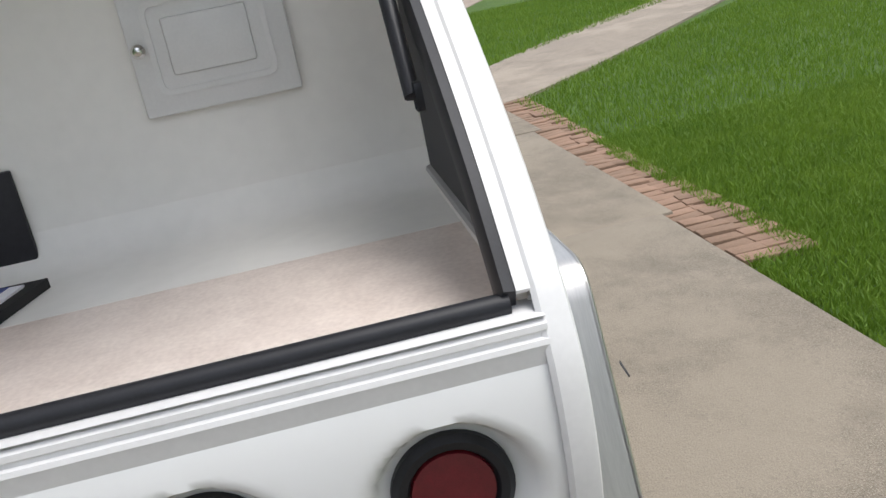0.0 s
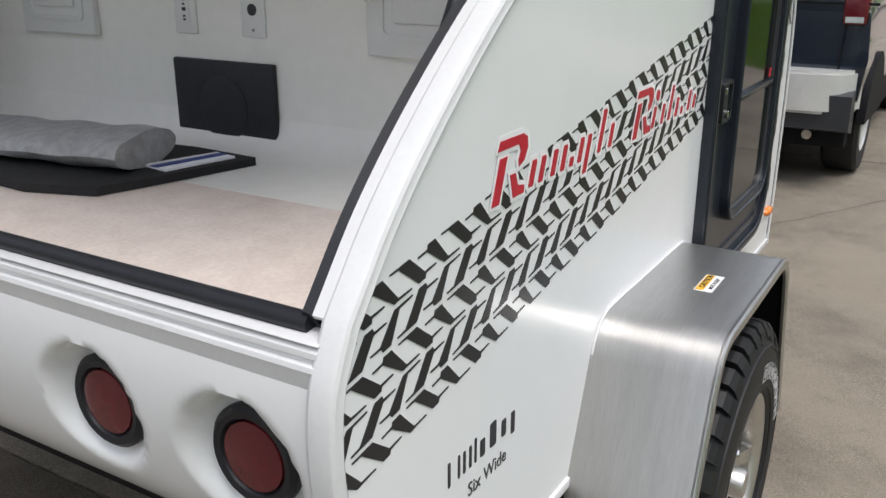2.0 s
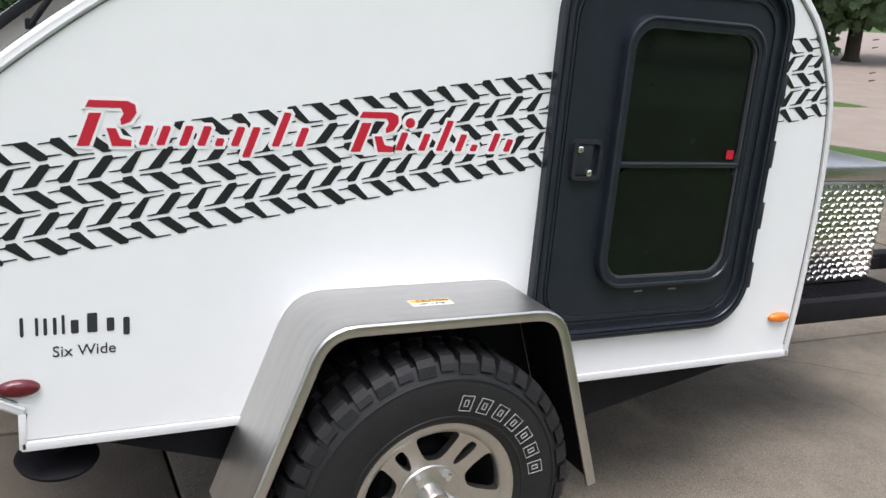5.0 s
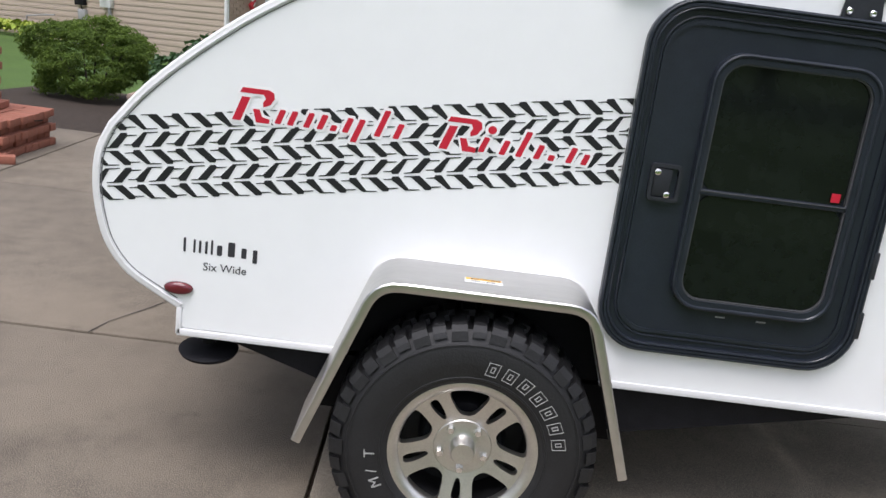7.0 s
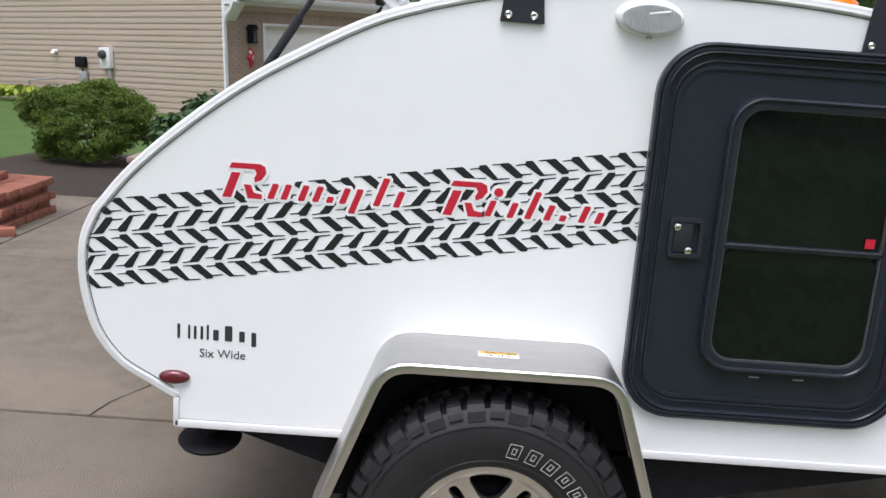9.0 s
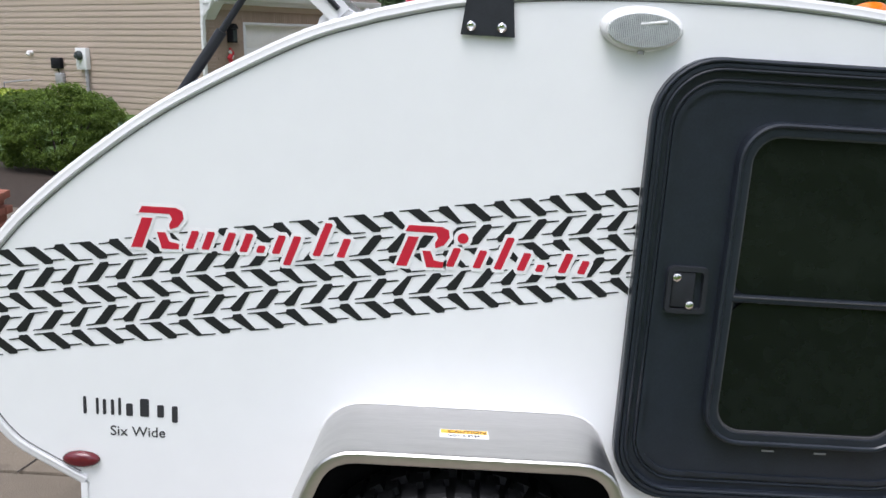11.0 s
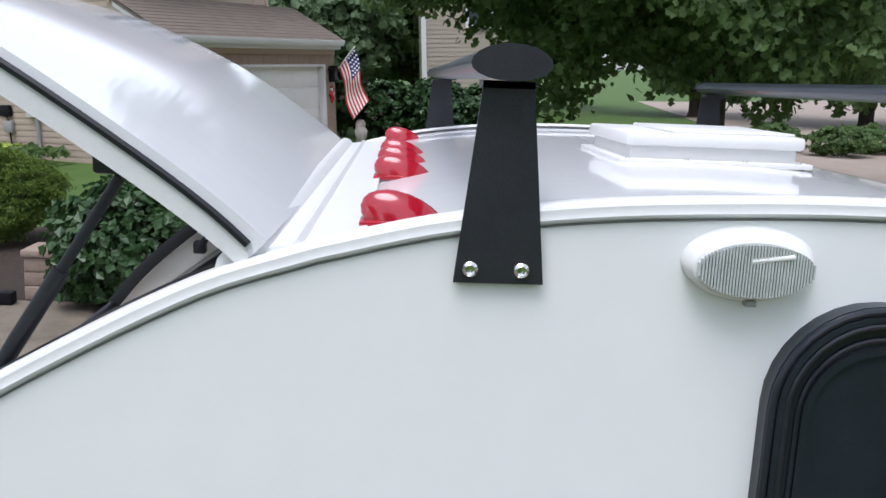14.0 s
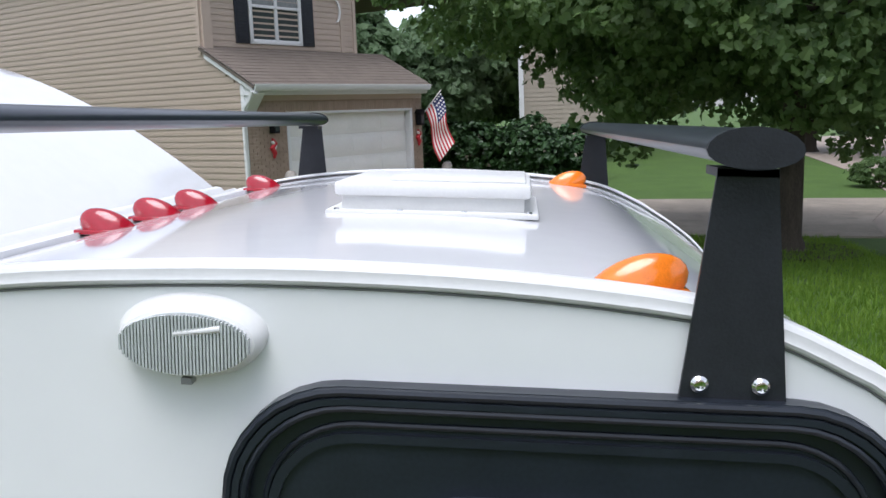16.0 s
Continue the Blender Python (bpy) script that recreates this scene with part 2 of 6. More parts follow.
def ring(outer, inner, a, b, axis="y", bm=None):
    """A frame between two outlines with as many points each."""
    bm = bm or bmesh.new()
    put = {"y": lambda p, c: (p[0], c, p[1]), "x": lambda p, c: (c, p[0], p[1]), "z": lambda p, c: (p[0], p[1], c)}[axis]
    r = [[bm.verts.new(put(p, c)) for p in o] for o, c in ((outer, a), (outer, b), (inner, b), (inner, a))]
    fs = []
    n = len(outer)
    for k in range(4):
        for i in range(n):
            fs.append(bm.faces.new((r[k][i], r[k][(i + 1) % n], r[(k + 1) % 4][(i + 1) % n], r[(k + 1) % 4][i])))
    bmesh.ops.recalc_face_normals(bm, faces=fs)
    return bm


def strip(path, section, closed=False, bm=None):
    """Sweeps a section (list of functions' offsets) along a path: path gives points and two side vectors."""
    bm = bm or bmesh.new()
    rows = [[bm.verts.new(p + u * s[0] + w * s[1]) for s in section] for p, u, w in path]
    n = len(section)
    fs = []
    m = len(rows)
    for i in range(m if closed else m - 1):
        for j in range(n):
            fs.append(bm.faces.new((rows[i][j], rows[(i + 1) % m][j], rows[(i + 1) % m][(j + 1) % n], rows[i][(j + 1) % n])))
    if not closed:
        fs += [bm.faces.new(rows[0]), bm.faces.new(rows[-1][::-1])]
    bmesh.ops.recalc_face_normals(bm, faces=fs)
    return bm


def tube(points, r, bm=None, sides=10):
    bm = bm or bmesh.new()
    pts = [Vector(p) for p in points]
    rr = r if isinstance(r, (list, tuple)) else [r] * len(pts)
    rows = []
    for i, p in enumerate(pts):
        d = (pts[min(i + 1, len(pts) - 1)] - pts[max(i - 1, 0)]).normalized()
        u = d.orthogonal().normalized() if i == 0 else (u0 - d * u0.dot(d)).normalized()
        u0 = u
        w = d.cross(u)
        rows.append([bm.verts.new(p + (u * math.cos(a) + w * math.sin(a)) * rr[i]) for a in [k * math.tau / sides for k in range(sides)]])
    for i in range(len(rows) - 1):
        for j in range(sides):
            bm.faces.new((rows[i][j], rows[i][(j + 1) % sides], rows[i + 1][(j + 1) % sides], rows[i + 1][j]))
    bm.faces.new(rows[0][::-1]), bm.faces.new(rows[-1])
    return bm


def lathe(profile, m=None, bm=None, n=32):
    """Turns (radius, along) pairs about z."""
    bm = bm or bmesh.new()
    m = m or Matrix()
    rows = [[bm.verts.new(m @ Vector((r * math.cos(a), r * math.sin(a), h))) for a in [k * math.tau / n for k in range(n)]] for r, h in profile]
    for i in range(len(rows) - 1):
        for j in range(n):
            bm.faces.new((rows[i][j], rows[i][(j + 1) % n], rows[i + 1][(j + 1) % n], rows[i + 1][j]))
    bmesh.ops.remove_doubles(bm, verts=bm.verts, dist=1e-5)
    bmesh.ops.recalc_face_normals(bm, faces=bm.faces)
    return bm


def rounded(x0, x1, z0, z1, r, n=6):
    out = []
    for cx, cz, a in ((x1 - r, z1 - r, 0), (x0 + r, z1 - r, 90), (x0 + r, z0 + r, 180), (x1 - r, z0 + r, 270)):
        for k in range(n + 1):
            t = radians(a + 90 * k / n)
            out.append((cx + r * math.cos(t), cz + r * math.sin(t)))
    return out


def spline(ctrl, n=8):
    """A smooth open curve through the control points."""
    p = [Vector(c) for c in ctrl]
    p = [p[0] * 2 - p[1], *p, p[-1] * 2 - p[-2]]
    out = []
    for i in range(1, len(p) - 2):
        for k in range(n):
            t = k / n
            a, b, c, d = p[i - 1], p[i], p[i + 1], p[i + 2]
            out.append(0.5 * (2 * b + (c - a) * t + (2 * a - 5 * b + 4 * c - d) * t * t + (3 * b - a - 3 * c + d) * t ** 3))
    return out + [p[-2]]


def mesh_of(name, bm, material, smooth=40):
    me = bpy.data.meshes.new(name)
    if smooth:
        for f in bm.faces:
            f.smooth = True
    bm.to_mesh(me)
    bm.free()
    if smooth:
        me.set_sharp_from_angle(angle=radians(smooth))
    me.materials.append(material)
    return me


def part(name, bm, material, parent=None, label="", smooth=40):
    ob = new(name, bm if isinstance(bm, bpy.types.Mesh) else mesh_of(name, bm, material, smooth))
    if parent:
        ob.parent = parent
    if label:
        ob["label"] = label
    return ob


def thing(name, label, category, group="", kind=""):
    return tagged(new(name), label, category, group, kind)


def solo(name, bm, material, label, category, group="", kind="", smooth=40):
    return tagged(part(name, bm, material, None, "", smooth), label, category, group, kind)


def text_mesh(words, size, m, thick=0.0006):
    cu = bpy.data.curves.new("words", "FONT")
    cu.body, cu.size, cu.extrude, cu.resolution_u = words, size, thick, 3
    ob = bpy.data.objects.new("words", cu)
    scene.collection.objects.link(ob)
    me = bpy.data.meshes.new_from_object(ob.evaluated_get(bpy.context.evaluated_depsgraph_get()))
    bpy.data.objects.remove(ob)
    me.transform(m)
    return me


def text_part(name, words, size, m, material, parent):
    me = text_mesh(words, size, m)
    me.materials.clear()
    me.materials.append(material)
    ob = new(name, me)
    ob.parent = parent
    return ob


UPRIGHT = set()  # things that stand plumb, already placed in the level frame


def level(x, y, z):
    return SLOPE @ Vector((x, y, z))


# ---- teardrop trailer ----
WIDE = 1.87
REAR = spline([(-0.861, 0.590), (-0.93, 0.628), (-1.015, 0.680), (-1.075, 0.755), (-1.105, 0.84), (-1.119, 0.935), (-1.112, 1.030), (-1.078, 1.110)], 4)
ARCH = spline([(-1.078, 1.110), (-0.985, 1.222), (-0.86, 1.337), (-0.705, 1.456), (-0.55, 1.550), (-0.376, 1.640), (-0.233, 1.689)], 5)
TOP = spline([(-0.233, 1.689), (-0.09, 1.724), (0.064, 1.747), (0.22, 1.759), (0.43, 1.765), (0.65, 1.760), (0.849, 1.742), (0.948, 1.718), (1.05, 1.672)], 4)
NOSE = spline([(1.05, 1.672), (1.146, 1.605), (1.234, 1.515), (1.309, 1.375), (1.343, 1.240), (1.361, 1.0), (1.358, 0.71), (1.345, 0.512)], 5)
BASE = [Vector((-0.858, 0.519))]
OUTLINE = REAR + ARCH[1:] + TOP[1:] + NOSE[1:] + BASE
CENTRE = Vector((0.2, 1.1))


def inset(pts, d, closed=True):
    """Moves a clockwise outline inwards by d."""
    out = []
    n = len(pts)
    for i, p in enumerate(pts):
        a = pts[i - 1] if closed or i else p
        b = pts[(i + 1) % n] if closed or i < n - 1 else p
        t = (b - a).normalized()
        out.append(p + Vector((t.y, -t.x)) * d)
    return out


trailer = thing("teardrop_trailer", "white teardrop camping trailer with open galley hatch and off-road tyres", "camping trailer")
wall_in = inset(OUTLINE, 0.014)
for y0, y1 in ((0.0, 0.028), (WIDE - 0.028, WIDE)):
    part("side_wall", prism(wall_in, y0, y1), WHITE, trailer)


def along(pts, y, side):
    """Path frames for edge trim: outwards in the wall's plane, and across."""
    out = []
    n = len(pts)
    for i, p in enumerate(pts):
        a, b = pts[max(i - 1, 0)], pts[min(i + 1, n - 1)]
        t = (b - a).normalized()
        out.append((Vector((p.x, y, p.y)), Vector((-t.y, 0, t.x)), Vector((0, side, 0))))
    return out


edge_section = [(-0.022, 0.0), (-0.022, 0.006), (-0.018, 0.008), (-0.013, 0.006), (-0.006, 0.006), (-0.001, 0.003), (0.001, -0.002), (0.001, -0.028),
                (-0.003, -0.034), (-0.006, -0.034), (-0.006, 0.0)]
edge_line = [Vector((-0.858, 0.519))] + REAR + ARCH[1:] + TOP[1:] + NOSE[1:] + [Vector((-0.858, 0.519))]
for y, side in ((0.0, -1), (WIDE, 1)):
    part("edge_trim", strip(along(REAR + ARCH[1:] + TOP[1:] + NOSE[1:], y, side), edge_section), TRIM, trailer, smooth=22)
    ya, yb = (y - 0.006, y + 0.03) if side < 0 else (y - 0.03, y + 0.006)
    part("bottom_trim", box(boxed(-0.862, 1.347, ya, yb, 0.508, 0.530, 0.003), -0.866, -0.850, ya, yb, 0.512, 0.596, 0.003), TRIM, trailer)
    yc = y - 0.0068 if side < 0 else y + 0.0068
    seam_in = inset(OUTLINE, 0.026)
    part("seam_bead", tube([(p.x, y + side * 0.001, p.y) for p in seam_in[1:-1]], 0.0016, sides=5), SEAM, trailer)

# roof and nose skin: one bent sheet between the walls
skin = inset(TOP + NOSE[1:], 0.018, False)
bm = bmesh.new()
front = [i for i, p in enumerate(skin) if p.x > -0.2]
under = inset(TOP + NOSE[1:], 0.030, False)
cols = [0.028 + (WIDE - 0.056) * k / 8 for k in range(9)]
sheets = [[[bm.verts.new((line[i].x, y, line[i].y)) for y in cols] for i in front] for line in (skin, under)]
for rows in sheets:
    for r, q in zip(rows, rows[1:]):
        for j in range(8):
            bm.faces.new((r[j], r[j + 1], q[j + 1], q[j]))
for j in (0, 8):
    for i in range(len(front) - 1):
        bm.faces.new((sheets[0][i][j], sheets[0][i + 1][j], sheets[1][i + 1][j], sheets[1][i][j]))
for i in (0, -1):
    for j in range(8):
        bm.faces.new((sheets[0][i][j], sheets[0][i][j + 1], sheets[1][i][j + 1], sheets[1][i][j]))
bmesh.ops.recalc_face_normals(bm, faces=bm.faces)
part("roof_skin", bm, ROOFM, trailer, "glossy white roof and nose skin")
part("floor_panel", boxed(-0.85, 1.34, 0.028, WIDE - 0.028, 0.525, 0.56), CHASSIS, trailer)

# fixed strip behind the roof that carries the hatch hinge
hinge = [(-0.36, 1.634), (-0.352, 1.662), (-0.335, 1.684), (-0.315, 1.694), (-0.298, 1.690), (-0.288, 1.678), (-0.262, 1.682), (-0.254, 1.690), (-0.246, 1.684), (-0.17, 1.697), (-0.17, 1.680), (-0.30, 1.64)]
part("hinge_strip", prism(hinge, 0.02, WIDE - 0.02), TRIM, trailer, "cream vinyl hatch hinge strip")

# lower rear panel with its ledge
rear_in = [p for p in inset(REAR, 0.010, False)]
rear_in = [p for p in rear_in if p.y < 1.075]
ry = [0.03 + (WIDE - 0.06) * k / 60 for k in range(61)]
LIGHTS = [(y, 0.884) for y in (0.162, 0.445, WIDE - 0.445, WIDE - 0.162)]


def rear_x(z):
    for a, b in zip(rear_in, rear_in[1:]):
        if a.y <= z <= b.y:
            return a.x + (b.x - a.x) * (z - a.y) / (b.y - a.y)
    return rear_in[0].x if z < rear_in[0].y else rear_in[-1].x


def dished(y, z):
    x = rear_x(z)
    for cy, cz in LIGHTS:
        r = math.hypot(y - cy, z - cz)
        if r < 0.104:
            x = max(x, -1.062) if r < 0.082 else x + (max(x, -1.062) - x) * (0.104 - r) / 0.022
    return x


bm = bmesh.new()
zs = [0.592 + (1.056 - 0.592) * k / 48 for k in range(49)]
ys = [0.03 + (WIDE - 0.06) * k / 150 for k in range(151)]
grid = [[bm.verts.new((dished(y, z), y, z)) for y in ys] for z in zs]
for i in range(48):
    for j in range(150):
        bm.faces.new((grid[i][j], grid[i + 1][j], grid[i + 1][j + 1], grid[i][j + 1]))
part("rear_panel", bm, WHITE, trailer, smooth=60)
for cy, cz in LIGHTS:
    m = pose(-1.066, cy, cz, 0, -90, 0)
    lamp = part("tail_light", lathe([(0.0001, -0.02), (0.074, -0.02), (0.074, 0.006), (0.066, 0.014), (0.056, 0.012), (0.052, 0.004), (0.0001, 0.004)], m), RUBBER, trailer, "round red tail light in black rubber grommet")
    part("lens", lathe([(0.052, 0.003), (0.050, 0.010), (0.03, 0.013), (0.0001, 0.014)], m), DARKRED, lamp)

ledge = [(-1.104, 1.044), (-1.106, 1.052), (-1.104, 1.058), (-1.097, 1.059), (-1.097, 1.064), (-1.100, 1.067), (-1.099, 1.074), (-1.093, 1.078), (-1.087, 1.079), (-1.098, 1.083), (-1.060, 1.087), (-1.045, 1.086), (-1.045, 1.01), (-1.10, 1.01)]
part("rear_ledge", prism(ledge, 0.026, WIDE - 0.026), TRIM, trailer, "white ribbed aluminium ledge", smooth=18)
part("ledge_seal", tube([(-1.066, 0.058, 1.093), (-1.068, 0.3, 1.094), (-1.068, 1.5, 1.094), (-1.066, WIDE - 0.058, 1.093)], 0.014, sides=10), RUBBER, trailer, "black rubber bulb seal")
for y in (0.045, WIDE - 0.045):
    s = 1 if y < 1 else -1
    seal = inset([p for p in ARCH if p.x < -0.34], -0.002, False)
    frames = [(Vector((p.x + 0.014, y + 0.014 * s, p.y - 0.016)), Vector((0, 1, 0)), Vector((0.55, 0, -0.83))) for p in seal]
    sec = [(-0.010 * s, -0.016), (0.004 * s, -0.020), (0.010 * s, -0.008), (0.010 * s, 0.020), (-0.010 * s, 0.020)]
    part("hatch_seal", strip(frames, sec), RUBBER, trailer, "black rubber hatch seal")
    flange = [(Vector((p.x, y - 0.018 * s, p.y)), Vector((0, 1, 0)), Vector((0.55, 0, -0.83))) for p in inset(ARCH, 0.004, False)]
    part("seal_flange", strip(flange, [(-0.016, -0.002), (0.022, -0.002), (0.022, 0.004), (-0.016, 0.004)]), TRIM, trailer)

# galley: counter, cove, back wall, side panels
part("worktop", boxed(-1.05, -0.605, 0.028, WIDE - 0.028, 1.035, 1.065), LAMINATE, trailer, "cream speckled laminate worktop")
cove = [(-0.605, 1.0655), (-0.40, 1.066), (-0.35, 1.070), (-0.318, 1.086), (-0.304, 1.11), (-0.297, 1.14), (-0.28, 1.14), (-0.28, 1.035), (-0.605, 1.035)]
part("cove_strip", prism(cove, 0.029, WIDE - 0.029), INSIDE, trailer, "white moulded shelf with coved back edge")
part("back_wall", boxed(-0.297, -0.27, 0.028, WIDE - 0.028, 1.07, 1.672), INSIDE, trailer, "plain off-white galley back wall")
for y0, y1 in ((0.0285, 0.033), (WIDE - 0.033, WIDE - 0.0285)):
    wall = [p for p in inset(ARCH, 0.03, False)]
    part("side_lining", prism([(-0.30, 0.97), (-1.04, 0.97), *[(p.x, p.y) for p in wall if p.x < -0.31], (-0.30, 1.62)], y0, y1), INSIDE, trailer)
    s = 1 if y0 < 1 else -1
    ya, yb = (y1, y1 + 0.003) if s > 0 else (y0 - 0.003, y0)
    part("black_side_panel", prism([(-0.345, 1.105), (-0.935, 1.105), (-0.925, 1.13), (-0.45, 1.485), (-0.345, 1.54)], ya, yb), BLACKPANEL, trailer, "black galley side panel")
    yc = ya - 0.002 if s < 0 else yb + 0.002
    part("panel_edge", tube([(-0.345, yc, 1.105), (-0.935, yc, 1.105), (-0.925, yc, 1.13), (-0.45, yc, 1.485), (-0.345, yc, 1.54)], 0.008, sides=6), GREYPL, trailer)


def cabinet_door(y0, y1, knob_y):
    z0, z1, x = 1.299, 1.532, -0.297
    d = part("cabinet_door", boxed(x - 0.020, x, y0, y1, z0, z1, 0.004), PLASTIC, trailer, "white raised-panel cabinet door")
    o, i = rounded(y0 + 0.034, y1 - 0.034, z0 + 0.034, z1 - 0.034, 0.018, 3), rounded(y0 + 0.044, y1 - 0.044, z0 + 0.044, z1 - 0.044, 0.012, 3)
    part("moulding", ring(o, i, x - 0.024, x - 0.019, "x"), PLASTIC, d)
    part("raised_panel", boxed(x - 0.026, x - 0.018, y0 + 0.066, y1 - 0.066, z0 + 0.066, z1 - 0.066, 0.005), PLASTIC, d)
    part("knob", lathe([(0.005, 0), (0.005, 0.012), (0.012, 0.016), (0.013, 0.022), (0.008, 0.028), (0.0001, 0.029)], pose(x - 0.019, knob_y, 1.418, 0, -90, 0), n=16), CHROME, d, "small chrome knob")


cabinet_door(0.234, 0.516, 0.497)
cabinet_door(WIDE - 0.516, WIDE - 0.234, WIDE - 0.497)
fixture = part("galley_light", boxed(-0.322, -0.297, 0.768, 1.128, 1.462, 1.585, 0.006), PLASTIC, trailer, "white galley strip light with fluted diffuser")
cyl = [(-0.322 - 0.040 * math.sin(math.pi * k / 24), 1.523 - 0.056 * math.cos(math.pi * k / 24) * (1.0 if k % 2 else 0.97)) for k in range(25)]
bm = bmesh.new()
rows = [[bm.verts.new((x, y, z)) for x, z in cyl] for y in (0.794, 1.106)]
for j in range(24):
    bm.faces.new((rows[0][j], rows[0][j + 1], rows[1][j + 1], rows[1][j]))
part("diffuser", bm, FOGLASS, fixture, "fluted translucent tube cover", smooth=0)
part("end_cap", boxed(-0.366, -0.300, 0.772, 0.795, 1.462, 1.584, 0.012), PLASTIC, fixture)
part("end_cap", boxed(-0.366, -0.300, 1.105, 1.130, 1.462, 1.584, 0.012), PLASTIC, fixture)
for y, kind in ((1.045, 0), (0.835, 1)):
    p = part("socket_plate", boxed(-0.303, -0.297, y - 0.035, y + 0.035, 1.318, 1.430, 0.002), PLASTIC, trailer, "white wall socket plate")
    if kind:
        part("socket_hole", lathe([(0.013, 0), (0.013, 0.002), (0.010, 0.002), (0.0001, 0.0015)], pose(-0.303, y, 1.378, 0, -90, 0), n=16), TEXTK, p)
        for z in (1.334, 1.416):
            part("screw", lathe([(0.004, 0), (0.003, 0.002), (0.0001, 0.0022)], pose(-0.303, y, z, 0, -90, 0), n=8), GREYPL, p)
    else:
        part("receptacle", boxed(-0.306, -0.302, y - 0.017, y + 0.017, 1.342, 1.406, 0.002), PLASTIC, p)
        for z, w in ((1.395, 0.003), (1.385, 0.003), (1.374, 0.005), (1.358, 0.003), (1.350, 0.003)):
            part("slot", boxed(-0.3068, -0.3055, y - w - 0.002, y + w, z - w, z + w * 0.6), TEXTK, p)
speaker = part("galley_panel", boxed(-0.313, -0.2975, 0.778, 1.090, 1.078, 1.262, 0.004), BLACKPANEL, trailer, "black rectangular appliance panel")
part("disc", lathe([(0.075, 0), (0.075, 0.0015), (0.068, 0.002), (0.0001, 0.002)], pose(-0.313, 0.935, 1.152, 0, -90, 0), n=32), BLACK, speaker)

# sink with tap, far side of the worktop
bowl = part("sink", lathe([(0.140, 0.0), (0.138, 0.005), (0.126, 0.005), (0.120, 0.0005), (0.0001, 0.0004)], pose(-0.845, 1.62, 1.0655)), STEEL, trailer, "round stainless sink bowl")
part("drain", lathe([(0.03, 0.0), (0.028, 0.003), (0.0001, 0.002)], pose(-0.845, 1.62, 1.066), n=16), CHASSIS, bowl)
tap = part("tap", tube([(-0.87, 1.47, 1.065), (-0.87, 1.47, 1.125), (-0.865, 1.485, 1.137), (-0.85, 1.53, 1.138)], [0.017, 0.017, 0.017, 0.016]), GREYPL, trailer, "short grey plastic tap")
part("tap_handle", tube([(-0.86, 1.48, 1.128), (-0.77, 1.50, 1.128)], [0.016, 0.019]), PLASTIC, tap)
part("tap_ring", tube([(-0.785, 1.497, 1.128), (-0.777, 1.499, 1.128)], 0.022), CHROME, tap)

# hatch: the rear arch's skin swung up about the hinge
HX, HZ = -0.335, 1.672
SWING = radians(63)
ca, sa = math.cos(SWING), math.sin(SWING)


def swung(p):
    x, z = p.x - HX, p.y - HZ
    return Vector((HX + 0.045 + x * ca + z * sa, HZ + 0.036 - x * sa + z * ca))


hatch_arc = [swung(p) for p in ARCH if p.x < -0.31]
hatch_out = hatch_arc
hatch_in = [p for p in inset(hatch_arc, 0.032, False)]
loop = [(p.x, p.y) for p in hatch_out] + [(p.x, p.y) for p in hatch_in[::-1]]
hatch = part("hatch", prism(loop, 0.012, WIDE - 0.012), ROOFM, trailer, "white galley hatch propped open")
for y, s in ((0.012, -1), (WIDE - 0.012, 1)):
    part("hatch_edge", strip([(Vector((p.x, y, p.y)), Vector((0, 1, 0)), Vector((0, 0, 1))) for p in hatch_in], [(-0.004, -0.020), (0.006, -0.020), (0.006, 0.016), (-0.004, 0.016)]), TRIM, hatch)
    part("edge_rubber", tube([(p.x, y + s * 0.004, p.y + 0.019) for p in hatch_in], 0.006, sides=6), RUBBER, hatch)
    yi = y - s * 0.075
    a, b = Vector((-0.775, yi, 1.300)), Vector((-0.488, yi, 1.752))
    strut = part("gas_strut", tube([a, a.lerp(b, 0.72)], 0.012), BLACK, trailer, "black gas strut")
    part("strut_rod", tube([a.lerp(b, 0.3), b], 0.0075), BLACK, strut)
    part("strut_foot", boxed(b.x - 0.03, b.x + 0.03, yi - 0.02, yi + 0.02, b.z + 0.004, b.z + 0.032, 0.006), BLACK, strut)
    part("strut_foot", boxed(a.x - 0.02, a.x + 0.02, yi - 0.008, yi + 0.03 * (1 if s > 0 else -0.2), a.z - 0.02, a.z + 0.02, 0.006), BLACK, strut)

# door with a framed tinted window
door = part("side_door", prism(rounded(0.345, 1.097, 0.643, 1.636, 0.135, 8), -0.012, 0.0), BLACKGLOSS, trailer, "black entry door with tinted sliding window")
part("door_trim", ring(rounded(0.345, 1.097, 0.643, 1.636, 0.135, 8), rounded(0.372, 1.070, 0.670, 1.609, 0.115, 8), -0.024, -0.010), BLACKGLOSS, door)
part("door_bead", ring(rounded(0.357, 1.085, 0.655, 1.624, 0.125, 8), rounded(0.364, 1.078, 0.662, 1.617, 0.12, 8), -0.030, -0.023), BLACKGLOSS, door)
part("door_rib", ring(rounded(0.395, 1.047, 0.700, 1.580, 0.095, 8), rounded(0.405, 1.037, 0.710, 1.570, 0.088, 8), -0.018, -0.010), BLACKGLOSS, door)
for d, rr, y in ((0.006, 0.0055, -0.024), (0.024, 0.0045, -0.025), (0.046, 0.004, -0.0125)):
    line = rounded(0.345 + d, 1.097 - d, 0.643 + d, 1.636 - d, 0.135 - d * 0.7, 8)
    part("door_ridge", tube([(x, y, z) for x, z in line + line[:1]], rr, sides=8), BLACKGLOSS, door)
